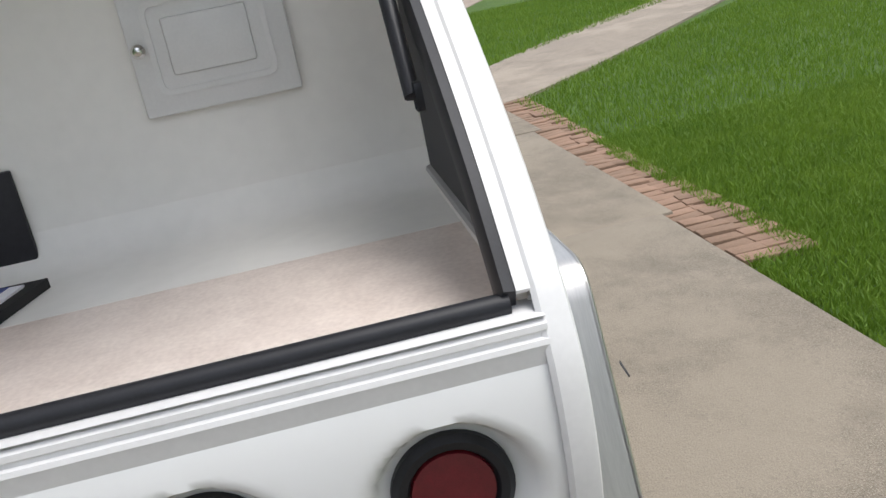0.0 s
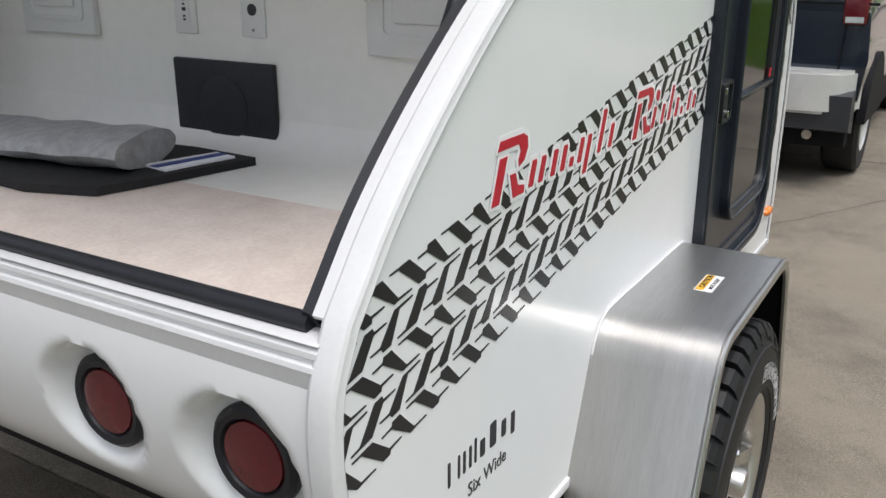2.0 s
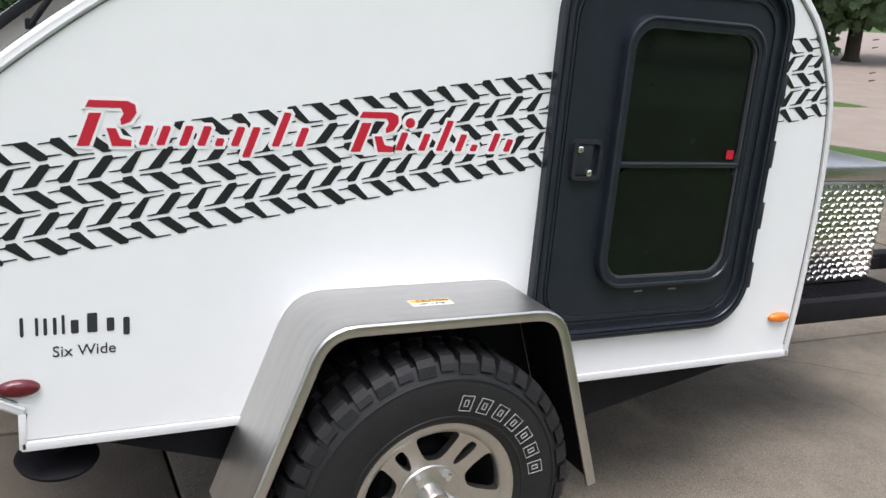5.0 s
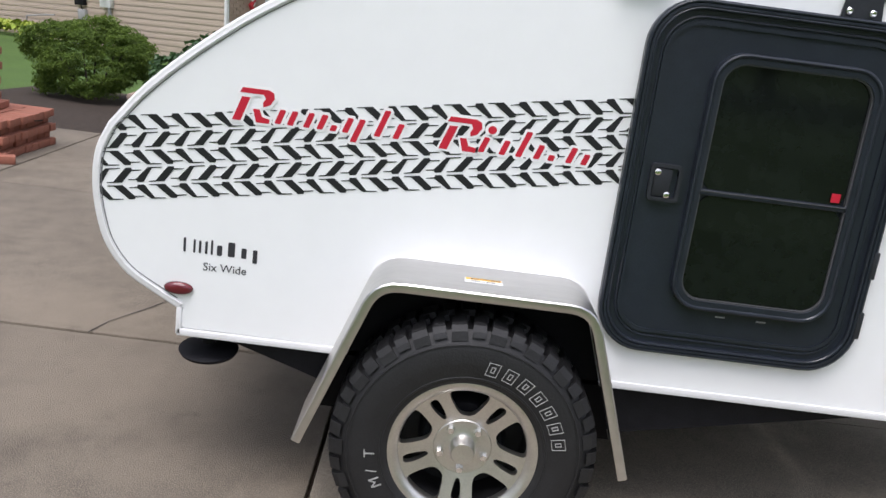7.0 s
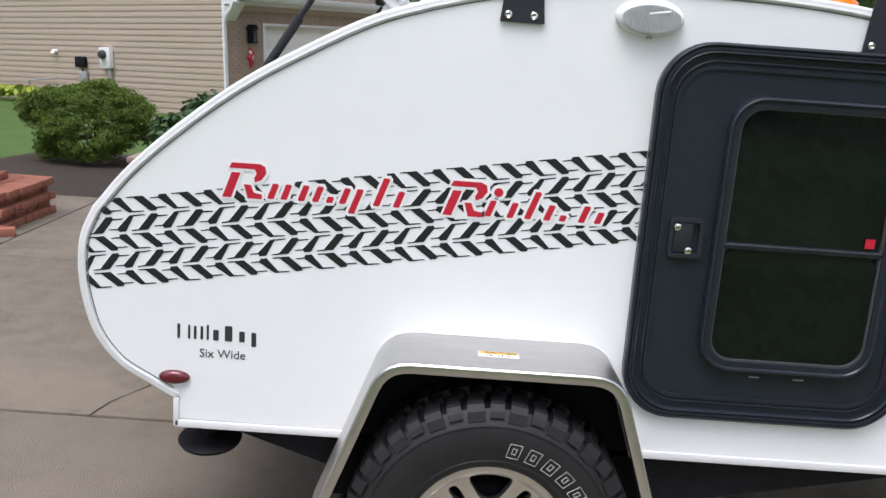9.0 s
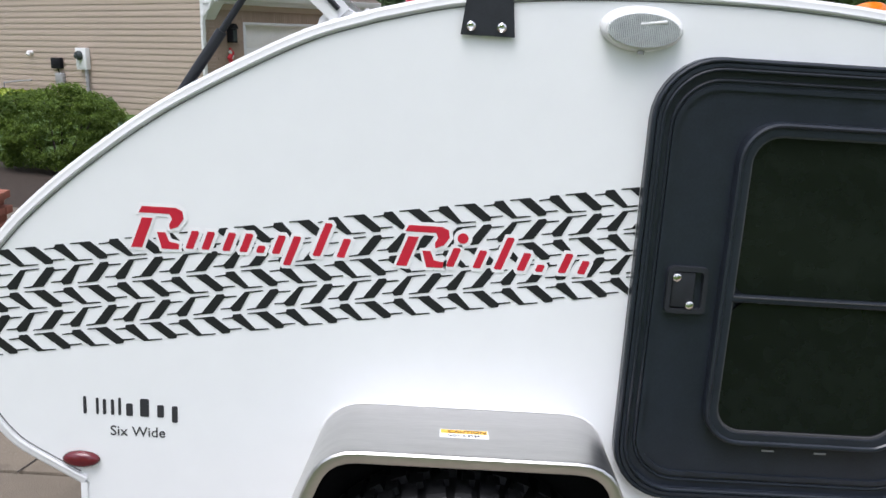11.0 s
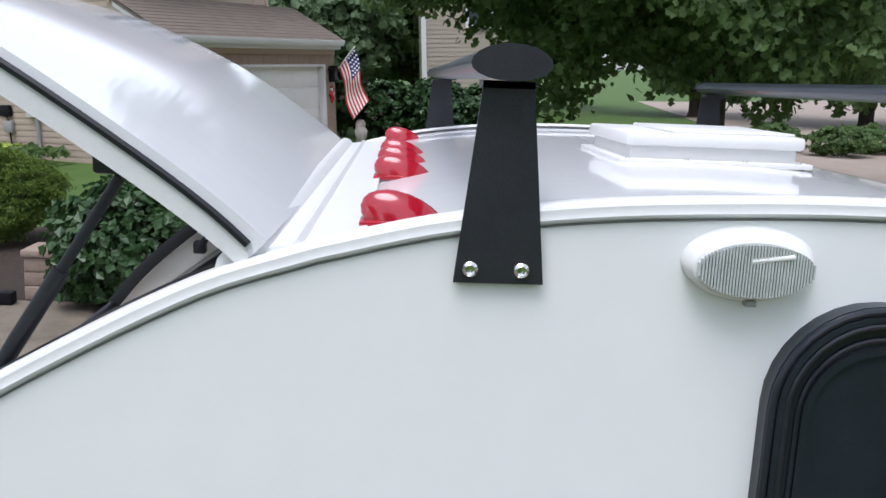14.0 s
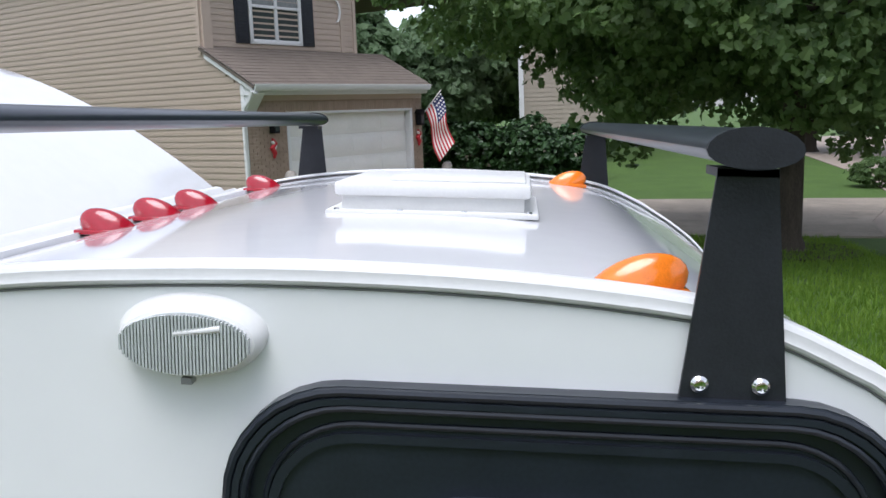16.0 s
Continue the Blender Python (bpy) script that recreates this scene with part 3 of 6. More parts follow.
win = part("door_window", ring(rounded(0.535, 1.000, 0.790, 1.512, 0.085, 8), rounded(0.562, 0.975, 0.817, 1.485, 0.062, 8), -0.034, -0.010), BLACKGLOSS, door)
line = rounded(0.541, 0.994, 0.796, 1.506, 0.080, 8)
part("frame_ridge", tube([(x, -0.034, z) for x, z in line + line[:1]], 0.006, sides=8), BLACKGLOSS, win)
part("inner_bead", ring(rounded(0.562, 0.975, 0.817, 1.485, 0.062, 8), rounded(0.567, 0.970, 0.822, 1.480, 0.058, 8), -0.028, -0.012), EDGEK, win)
part("pane", prism(rounded(0.562, 0.975, 1.128, 1.485, 0.06, 6), -0.018, -0.013), TINT, win)
part("pane", prism(rounded(0.562, 0.975, 0.817, 1.128, 0.06, 6), -0.022, -0.014), TINT, win)
part("slider_bar", boxed(0.562, 0.975, -0.030, -0.014, 1.121, 1.137, 0.003), BLACKGLOSS, win)
part("slider_edge", boxed(0.566, 0.972, -0.0315, -0.0295, 1.132, 1.1345), EDGEK, win)
part("red_tag", boxed(0.928, 0.953, -0.0245, -0.0225, 1.145, 1.170), DECALR, win, "small red square sticker")
for x in (0.70, 0.82):
    part("drain_slot", boxed(x - 0.014, x + 0.014, -0.0135, -0.0115, 0.768, 0.772), GREYPL, door)
latch = part("latch", ring(rounded(0.420, 0.508, 1.088, 1.192, 0.012, 3), rounded(0.430, 0.498, 1.098, 1.182, 0.008, 3), -0.026, -0.010), BLACK, door, "recessed black paddle latch")
part("paddle", boxed(0.432, 0.482, -0.022, -0.012, 1.100, 1.180, 0.004), BLACK, latch)
for x, z in ((0.440, 1.168), (0.474, 1.107)):
    part("latch_screw", lathe([(0.009, 0), (0.009, 0.004), (0.006, 0.006), (0.0001, 0.006)], pose(x, -0.022, z, 90, 0, 0), n=12), CHROME, latch)
for z in (0.80, 0.98, 1.16, 1.34):
    part("hinge_leaf", boxed(1.086, 1.103, -0.030, -0.004, z - 0.04, z + 0.04, 0.003), BLACK, door)


# fender, wheel
def chain(pts, radius, n=5):
    """Rounds the inner corners of an open line."""
    out = [Vector(pts[0])]
    for a, b, c in zip(pts, pts[1:], pts[2:]):
        a, b, c = Vector(a), Vector(b), Vector(c)
        p, q = b + (a - b).normalized() * radius, b + (c - b).normalized() * radius
        for k in range(n + 1):
            t = k / n
            out.append(p * (1 - t) ** 2 + b * 2 * t * (1 - t) + q * t * t)
    return out + [Vector(pts[-1])]


def fender_and_wheel(mirror):
    def m(y):
        return WIDE - y if mirror else y
    line = chain([(-0.470, 0.345), (-0.292, 0.828), (0.300, 0.828), (0.462, 0.345)], 0.075)
    sheet = [(p.x, p.y) for p in line] + [(p.x, p.y) for p in inset(line, 0.004, False)[::-1]]
    f = part("fender", prism(sheet, m(0.0), m(-0.240)), FENDER, trailer, "brushed metal flat-topped fender")
    lipo, lipi = line, inset(line, 0.026, False)
    prev = None
    frames = [(Vector((p.x, m(-0.240), p.y)), (Vector((q.x, 0, q.y)) - Vector((p.x, 0, p.y))).normalized(), Vector((0, 1 if mirror else -1, 0))) for p, q in zip(lipo, lipi)]
    part("fender_lip", strip(frames, [(0.0, -0.004), (0.0, 0.002), (0.004, 0.006), (0.022, 0.006), (0.026, 0.003), (0.026, -0.004)]), FENDER, f, "polished rolled fender lip")
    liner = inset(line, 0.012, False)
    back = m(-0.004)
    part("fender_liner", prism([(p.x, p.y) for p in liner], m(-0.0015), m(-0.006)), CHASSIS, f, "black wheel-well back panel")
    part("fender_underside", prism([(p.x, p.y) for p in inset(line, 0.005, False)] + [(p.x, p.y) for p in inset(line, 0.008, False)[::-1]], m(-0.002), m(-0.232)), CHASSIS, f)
    part("caulk_bead", tube([(p.x, m(-0.003), p.y + 0.001) for p in line[1:]], 0.003, sides=5), TRIM, f)
    if not mirror:
        st = part("caution_sticker", boxed(-0.053, 0.050, -0.156, -0.118, 0.8280, 0.8290), DECALW, f, "small yellow and white warning sticker")
        part("sticker_band", boxed(-0.051, 0.048, -0.137, -0.120, 0.8290, 0.8294), DECALY, st)
        text_part("sticker_words", "CAUTION", 0.018, pose(-0.036, -0.135, 0.8297), TEXTK, st)
        text_part("sticker_words", "NOT A STEP", 0.0125, pose(-0.037, -0.152, 0.8293), TEXTK, st)

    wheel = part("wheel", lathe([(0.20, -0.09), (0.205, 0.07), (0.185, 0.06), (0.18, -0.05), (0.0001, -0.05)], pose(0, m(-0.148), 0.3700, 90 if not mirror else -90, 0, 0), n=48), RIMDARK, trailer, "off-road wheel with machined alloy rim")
    mw = pose(0, m(-0.148), 0.3700, 90 if not mirror else -90, 0, 0)
    R = 0.370
    prof = [(0.196, -0.10), (0.215, -0.112), (0.27, -0.117), (0.32, -0.108), (0.345, -0.094), (0.353, -0.085), (0.353, 0.085), (0.345, 0.094), (0.322, 0.107),
            (0.318, 0.110), (0.30, 0.112), (0.27, 0.117), (0.262, 0.1155), (0.23, 0.114), (0.224, 0.112), (0.216, 0.110), (0.206, 0.104), (0.202, 0.096), (0.196, 0.09), (0.19, 0.0)]
    tyre = part("tyre", lathe(prof, mw, n=72), TYRE, wheel, "black mud-terrain tyre with outlined white sidewall lettering")
    bm = bmesh.new()
    for k in range(42):
        for side in (-1, 1):
            a = (k + (0.5 if side > 0 else 0)) * math.tau / 42
            mm = mw @ Matrix.Rotation(a, 4, "Z")
            wide = 0.0185 if k % 2 else 0.0150
            pts = [(0.328 if k % 2 else 0.338, side * 0.1075), (0.352, side * 0.101), (R - 0.003, side * 0.090), (R, side * 0.078), (R, side * 0.022), (0.350, side * 0.020)]
            vs = []
            for q, sk in ((-wide, -0.010), (wide, 0.010)):
                vs.append([bm.verts.new(mm @ Vector((r, q + sk * (abs(h) - 0.05) * 6, h))) for r, h in pts])
            bm.faces.new(vs[0][::-1]), bm.faces.new(vs[1])
            for j in range(6):
                bm.faces.new((vs[0][j], vs[0][(j + 1) % 6], vs[1][(j + 1) % 6], vs[1][j]))
        a = (k + 0.25) * math.tau / 42
        box(bm, 0.345, R - 0.001, -0.013, 0.013, -0.018, 0.018, 0, mw @ Matrix.Rotation(a, 4, "Z"))
    bmesh.ops.recalc_face_normals(bm, faces=bm.faces)
    part("tread_pattern", bm, TYRE, tyre, smooth=0)
    part("sidewall_rib", lathe([(0.312, 0.108), (0.314, 0.1125), (0.318, 0.1125), (0.320, 0.108)], mw, n=72), TYRE, tyre)
    part("sidewall_rib", lathe([(0.222, 0.112), (0.224, 0.1155), (0.228, 0.1155), (0.230, 0.112)], mw, n=72), TYRE, tyre)
    # raised sidewall marks: seven blocks and a short type mark
    if not mirror:
        for k in range(7):
            a = radians(80 - k * 10.9)
            mm = mw @ Matrix.Rotation(a, 4, "Z") @ pose(0.261, 0, 0.1165, 0, 0, -90)
            o = [(-0.018 + 0.003, -0.019), (0.016, -0.019), (0.021, 0.019), (-0.012, 0.019)]
            cx, cy = sum(p[0] for p in o) / 4, sum(p[1] for p in o) / 4
            i = [(cx + (x - cx) * 0.90, cy + (y - cy) * 0.92) for x, y in o]
            b = ring(o, i, 0.0, 0.0016, "z")
            i2 = [(cx + (x - cx) * 0.36, cy + (y - cy) * 0.45) for x, y in o]
            i3 = [(cx + (x - cx) * 0.22, cy + (y - cy) * 0.35) for x, y in o]
            ring(i2, i3, 0.0, 0.0016, "z", b)
            bmesh.ops.transform(b, matrix=mm, verts=b.verts)
            part("sidewall_mark", b, MARKW, tyre)
        for k, ch in enumerate("M/T"):
            a = radians(207 - k * 10.5)
            text_part("sidewall_letter", ch, 0.042, mw @ Matrix.Rotation(a, 4, "Z") @ pose(0.240, 0.014, 0.1165, 0, 0, -90), MARKW, tyre)
    # rim: outer lip, dish, ten paired spokes, hub, lugs
    rim = part("rim", lathe([(0.2075, 0.092), (0.2095, 0.100), (0.206, 0.105), (0.198, 0.105), (0.190, 0.101), (0.180, 0.094), (0.176, 0.085), (0.178, 0.06), (0.205, 0.06)], mw, n=64), ALU, wheel, "machined alloy rim with paired spokes")
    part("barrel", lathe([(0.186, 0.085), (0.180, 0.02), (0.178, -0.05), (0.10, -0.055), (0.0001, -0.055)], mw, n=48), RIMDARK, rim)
    part("brake_drum", lathe([(0.125, -0.05), (0.125, 0.0), (0.11, 0.02), (0.0001, 0.02)], mw, n=32), CHASSIS, rim)
    # one cast face pierced by five narrow slots and five broad windows
    bm = bmesh.new()

    def pierced(loop):
        vs = [bm.verts.new((x, y, 0.0)) for x, y in loop]
        for p, q in zip(vs, vs[1:] + vs[:1]):
            bm.edges.new((p, q))

    for r, n in ((0.070, 48), (0.188, 96)):
        pierced([(r * math.cos(t * math.tau / n), r * math.sin(t * math.tau / n)) for t in range(n)])
    slot = [(0.098, -0.004), (0.112, -0.009), (0.136, -0.0125), (0.156, -0.0125), (0.166, -0.007), (0.166, 0.007), (0.156, 0.0125), (0.136, 0.0125), (0.112, 0.009), (0.098, 0.004)]
    window = [(0.097, -0.012), (0.108, -0.026), (0.126, -0.038), (0.146, -0.049), (0.160, -0.054), (0.169, -0.049), (0.176, -0.026), (0.179, 0.0)]
    window += [(x, -y) for x, y in window[-2::-1]]
    for k in range(5):
        for shape, turn in ((slot, 270), (window, 306)):
            t = radians(turn + 72 * k)
            loop = [Vector(p) for p in shape]
            fine = []
            for i in range(len(loop)):
                p0, p1, p2, p3 = (loop[(i + j) % len(loop)] for j in (-1, 0, 1, 2))
                for w in (0.0, 0.33, 0.67):
                    fine.append(0.5 * (2 * p1 + (p2 - p0) * w + (2 * p0 - 5 * p1 + 4 * p2 - p3) * w * w + (3 * p1 - p0 - 3 * p2 + p3) * w ** 3))
            pierced([(p.x * math.cos(t) - p.y * math.sin(t), p.x * math.sin(t) + p.y * math.cos(t)) for p in fine])
    bmesh.ops.triangle_fill(bm, use_beauty=True, use_dissolve=False, edges=bm.edges[:], normal=(0, 0, 1))
    out = bmesh.ops.extrude_face_region(bm, geom=bm.faces[:])
    deep = {v for v in out["geom"] if isinstance(v, bmesh.types.BMVert)}
    for v in bm.verts:
        r = math.hypot(v.co.x, v.co.y)
        v.co.z = 0.064 + 0.026 * (r - 0.07) / 0.12 - (0.024 if v in deep else 0.0)
    bmesh.ops.recalc_face_normals(bm, faces=bm.faces)
    bmesh.ops.transform(bm, matrix=mw, verts=bm.verts)
    part("rim_face", bm, ALU, rim, "machined face with paired spokes", smooth=30)
    part("hub", lathe([(0.086, 0.03), (0.086, 0.062), (0.079, 0.070), (0.045, 0.066), (0.036, 0.070), (0.034, 0.106), (0.030, 0.113), (0.012, 0.114), (0.0001, 0.112)], mw, n=40), ALU, rim, "machined alloy hub with chrome cap")
    for k in range(5):
        a = radians(90 + 36 + k * 72)
        part("lug_nut", lathe([(0.0115, 0.055), (0.0115, 0.080), (0.009, 0.086), (0.0001, 0.086)], mw @ Matrix.Rotation(a, 4, "Z") @ Matrix.Translation((0.064, 0, 0)), n=6), CHROME, rim)


fender_and_wheel(False)
fender_and_wheel(True)

# chassis, axle, corner stabiliser, tongue and deck
for y in (0.16, WIDE - 0.16):
    part("frame_rail", prism([(-0.80, 0.515), (1.345, 0.515), (1.345, 0.50), (0.30, 0.40), (-0.35, 0.40), (-0.80, 0.48)], y - 0.03, y + 0.03), CHASSIS, trailer)
    stab = part("stabiliser", tube([(-0.79, y - 0.06, 0.512), (-0.79, y - 0.06, 0.455)], 0.022), CHASSIS, trailer, "folded black corner stabiliser jack")
    ft = part("stabiliser_foot", lathe([(0.0001, 0.0), (0.085, 0.0), (0.09, 0.010), (0.08, 0.016), (0.03, 0.018), (0.0001, 0.02)], pose(-0.79, y - 0.06, 0.425, 6, 0, 0), n=28), CHASSIS, stab)
part("underbody", boxed(-0.84, 1.32, 0.10, WIDE - 0.10, 0.495, 0.524), CHASSIS, trailer)
part("frame_rail", prism([(-0.80, 0.515), (1.345, 0.515), (0.50, 0.345), (-0.40, 0.385)], 0.05, 0.075), CHASSIS, trailer)
part("axle", tube([(0, 0.0, 0.3665), (0, WIDE, 0.3665)], 0.035), CHASSIS, trailer)
part("rear_bumper_tube", tube([(-1.10, 0.35, 0.62), (-0.86, 0.35, 0.60)], 0.03, sides=4), CHASSIS, trailer)
deck = part("tongue_deck", boxed(1.37, 2.30, 0.22, WIDE - 0.22, 0.545, 0.57), CHASSIS, trailer, "black ribbed tongue deck")
for k in range(34):
    part("deck_rib", boxed(1.40 + k * 0.026, 1.41 + k * 0.026, 0.26, WIDE - 0.26, 0.57, 0.576), CHASSIS, deck)
part("deck_rail", boxed(1.37, 2.32, 0.19, 0.235, 0.52, 0.60, 0.004), CHASSIS, deck)
part("deck_rail", boxed(1.37, 2.32, WIDE - 0.235, WIDE - 0.19, 0.52, 0.60, 0.004), CHASSIS, deck)
tongue = part("tongue", boxed(2.25, 3.55, WIDE / 2 - 0.04, WIDE / 2 + 0.04, 0.44, 0.52, 0.006), CHASSIS, trailer, "black tow tongue")
part("tongue_arm", tube([(1.3, 0.45, 0.48), (2.9, WIDE / 2 - 0.02, 0.48)], 0.035, sides=4), CHASSIS, tongue)
part("tongue_arm", tube([(1.3, WIDE - 0.45, 0.48), (2.9, WIDE / 2 + 0.02, 0.48)], 0.035, sides=4), CHASSIS, tongue)
part("coupler", boxed(3.50, 3.80, WIDE / 2 - 0.05, WIDE / 2 + 0.05, 0.44, 0.55, 0.01), CHASSIS, tongue)
part("tongue_jack", tube([(3.0, WIDE / 2 - 0.09, 0.30), (3.0, WIDE / 2 - 0.09, 0.95)], 0.028), CHASSIS, tongue)

# roof rack: two feet and an aero bar, twice
WING = [(0.045 * math.cos(t), (0.021 if math.sin(t) > 0 else 0.017) * math.sin(t)) for t in [k * math.tau / 20 for k in range(20)]]
for x, dz in ((-0.005, 0.0), (0.895, -0.014)):
    rack = part("roof_rack", mesh_of("bar", strip([(Vector((x, y, 1.912 + dz)), Vector((1, 0, 0)), Vector((0, 0, 1))) for y in (-0.035, 0.0, WIDE / 2, WIDE, WIDE + 0.035)],
        WING), BLACKGLOSS), BLACKGLOSS, trailer, "black aluminium aero roof bar")
    for y in (-0.040, WIDE + 0.034):
        part("end_cap", strip([(Vector((x, y, 1.912 + dz)), Vector((1, 0, 0)), Vector((0, 0, 1))), (Vector((x, y + 0.006, 1.912 + dz)), Vector((1, 0, 0)), Vector((0, 0, 1)))],
            [(a * 1.05, b * 1.12) for a, b in WING]), BLACK, rack)
    for y, s in ((0.0, -1), (WIDE, 1)):
        y0, y1 = (y - 0.012, y - 0.007) if s < 0 else (y + 0.007, y + 0.012)
        foot = part("rack_foot", prism([(x - 0.055, 1.648 + dz), (x + 0.056, 1.648 + dz), (x + 0.031, 1.892 + dz), (x - 0.029, 1.892 + dz)], y0, y1), BLACK, rack, "tapered black rack bracket")
        part("foot_top", boxed(x - 0.03, x + 0.032, y0 if s < 0 else y0 - 0.05, y1 + 0.05 if s < 0 else y1, 1.884 + dz, 1.893 + dz), BLACK, foot)
        for dx in (-0.035, 0.028):
            part("bolt", lathe([(0.010, 0), (0.0095, 0.004), (0.006, 0.007), (0.003, 0.0055), (0.0001, 0.0055)], pose(x + dx, y0 if s < 0 else y1, 1.666 + dz, 90 * -s, 0, 0), n=16), CHROME, foot)

# roof vent
vent = part("roof_vent", boxed(0.332, 0.676, 0.705, 1.045, 1.742, 1.780, 0.004), PLASTIC, trailer, "white low-profile roof vent")
part("vent_flange", boxed(0.306, 0.702, 0.680, 1.070, 1.742, 1.7525, 0.002), PLASTIC, vent)
part("vent_lid", boxed(0.320, 0.688, 0.692, 1.057, 1.778, 1.805, 0.008), PLASTIC, vent)
part("vent_crown", boxed(0.42, 0.677, 0.72, 1.035, 1.803, 1.811, 0.004), PLASTIC, vent)
for k in range(4):
    part("vent_screw", lathe([(0.006, 0), (0.005, 0.003), (0.0001, 0.003)], pose(0.325 + k * 0.12, 0.690, 1.7525), n=8), CHROME, vent)


# clearance lamps on the roof
def roof_z(x):
    for a, b in zip(skin, skin[1:]):
        if a.x <= x <= b.x:
            return a.y + (b.y - a.y) * (x - a.x) / (b.x - a.x)
    return skin[-1].y


def clearance_lamp(x, y, material, label, z=None, way=1):
    z = roof_z(x) if z is None else z
    bm = bmesh.new()
    bmesh.ops.create_uvsphere(bm, u_segments=20, v_segments=12, radius=1)
    bmesh.ops.bisect_plane(bm, geom=bm.verts[:] + bm.edges[:] + bm.faces[:], plane_co=(0, 0, 0), plane_no=(0, 0, -1), clear_outer=True)
    for v in bm.verts:
        v.co = Vector((v.co.x * 0.056 + 0.026 * way * v.co.z, v.co.y * 0.027 * (1 - 0.30 * v.co.z), v.co.z * 0.044))
    bmesh.ops.transform(bm, matrix=pose(x, y, z, 0, 0, 0), verts=bm.verts)
    lamp = part("clearance_lamp", bm, material, trailer, label)
    part("lamp_base", boxed(x - 0.062, x + 0.062, y - 0.029, y + 0.029, z - 0.006, z + 0.004, 0.003), material, lamp)
    part("reflector", boxed(x - 0.01, x + 0.02, y - 0.010, y + 0.010, z + 0.004, z + 0.02), CHROME, lamp)


for y in (0.13, 0.70, 0.935, 1.17, WIDE - 0.13):
    clearance_lamp(-0.120, y, REDLENS, "red roof clearance lamp", 1.698, -1)
for y in (0.10, WIDE - 0.10):
    clearance_lamp(0.803, y, AMBER, "amber roof clearance lamp")


def oval(cx, cz, a, b, n=28):
    return [(cx + a * math.cos(k * math.tau / n), cz + b * math.sin(k * math.tau / n)) for k in range(n)]


# porch lamp and side markers
def porch_lamp():
    bm = bmesh.new()
    rings = [(0.086, 0.045, 0.0), (0.082, 0.043, -0.012), (0.077, 0.038, -0.024), (0.072, 0.034, -0.026)]
    rows = [[bm.verts.new((x, y, z - (0.006 if y < -0.01 else 0))) for x, z in oval(0.309, 1.684, a, b)] for a, b, y in rings]
    for r, q in zip(rows, rows[1:]):
        for j in range(28):
            bm.faces.new((r[j], r[(j + 1) % 28], q[(j + 1) % 28], q[j]))
    bmesh.ops.recalc_face_normals(bm, faces=bm.faces)
    lamp = part("porch_lamp", bm, PLASTIC, trailer, "white oval porch lamp with ribbed clear lens")
    part("reflector_back", prism(oval(0.309, 1.678, 0.073, 0.035), -0.020, -0.018), GREYPL, lamp)
    bm = bmesh.new()
    for k in range(38):
        x = -0.071 + k * 0.142 / 37
        h = 0.033 * math.sqrt(max(0, 1 - (x / 0.0735) ** 2))
        if h > 0.004:
            box(bm, 0.309 + x - 0.0012, 0.309 + x + 0.0012, -0.031 - 0.006 * h / 0.036, -0.021, 1.678 - h, 1.678 + h)
    part("lens_ribs", bm, CLEAR, lamp, smooth=0)
    part("lens", prism(oval(0.309, 1.678, 0.072, 0.034), -0.028, -0.0215), CLEAR, lamp)
    part("bulb", tube([(0.30, -0.033, 1.690), (0.352, -0.034, 1.697)], 0.004), PLASTIC, lamp)
    part("lens_tab", boxed(0.303, 0.315, -0.026, -0.012, 1.631, 1.638), GREYPL, lamp)


porch_lamp()
for cx, cz, a, b, mt, lb in ((-0.863, 0.654, 0.042, 0.019, DARKRED, "dark red oval side marker"), (1.274, 0.645, 0.042, 0.016, AMBER, "amber oval side marker")):
    bm = bmesh.new()
    rows = [[bm.verts.new((x, y, z)) for x, z in oval(cx, cz, a * s, b * s)] for s, y in ((1, 0.0), (1, -0.006), (0.86, -0.013), (0.5, -0.017))]
    for r, q in zip(rows, rows[1:]):
        for j in range(28):
            bm.faces.new((r[j], r[(j + 1) % 28], q[(j + 1) % 28], q[j]))
    bm.faces.new(rows[-1])
    bmesh.ops.recalc_face_normals(bm, faces=bm.faces)
    part("side_marker", bm, mt, trailer, lb)

# tyre-track decal: five mirrored rows of slanted tread blocks climbing towards the nose
CLIMB = radians(9.17)
UX, UZ = math.cos(CLIMB), math.sin(CLIMB)
limit = inset(OUTLINE, 0.020)
ROWH, TALL, PAIR = 0.0487, 0.0415, 0.1192


def decal_point(u, v):
    return Vector((-1.103 + u * UX - v * UZ, 0.881 + u * UZ + v * UX))


def cut(poly, a, n):
    """Keeps the part of a polygon on the side of the line through a that n points to."""
    out = []
    for p, q in zip(poly, poly[1:] + poly[:1]):
        dp, dq = (p - a).dot(n), (q - a).dot(n)
        if dp >= 0:
            out.append(p)
        if (dp > 0) != (dq > 0) and abs(dp - dq) > 1e-9:
            out.append(p + (q - p) * (dp / (dp - dq)))
    return out


def fitted(poly, side):
    """Trims a block to the wall's edge and to the door."""
    poly = cut(poly, Vector((0.3435, 0)), Vector((-1, 0))) if side == 0 else cut(poly, Vector((1.099, 0)), Vector((1, 0)))
    for a, b in zip(limit, limit[1:]):
        if not poly:
            break
        near = min((p - a).length for p in poly) < 0.16
        if near:
            d = b - a
            poly = cut(poly, a, Vector((d.y, -d.x)).normalized())
    clean = [p for i, p in enumerate(poly) if (p - poly[i - 1]).length > 2e-4]
    return clean if len(clean) > 2 else []


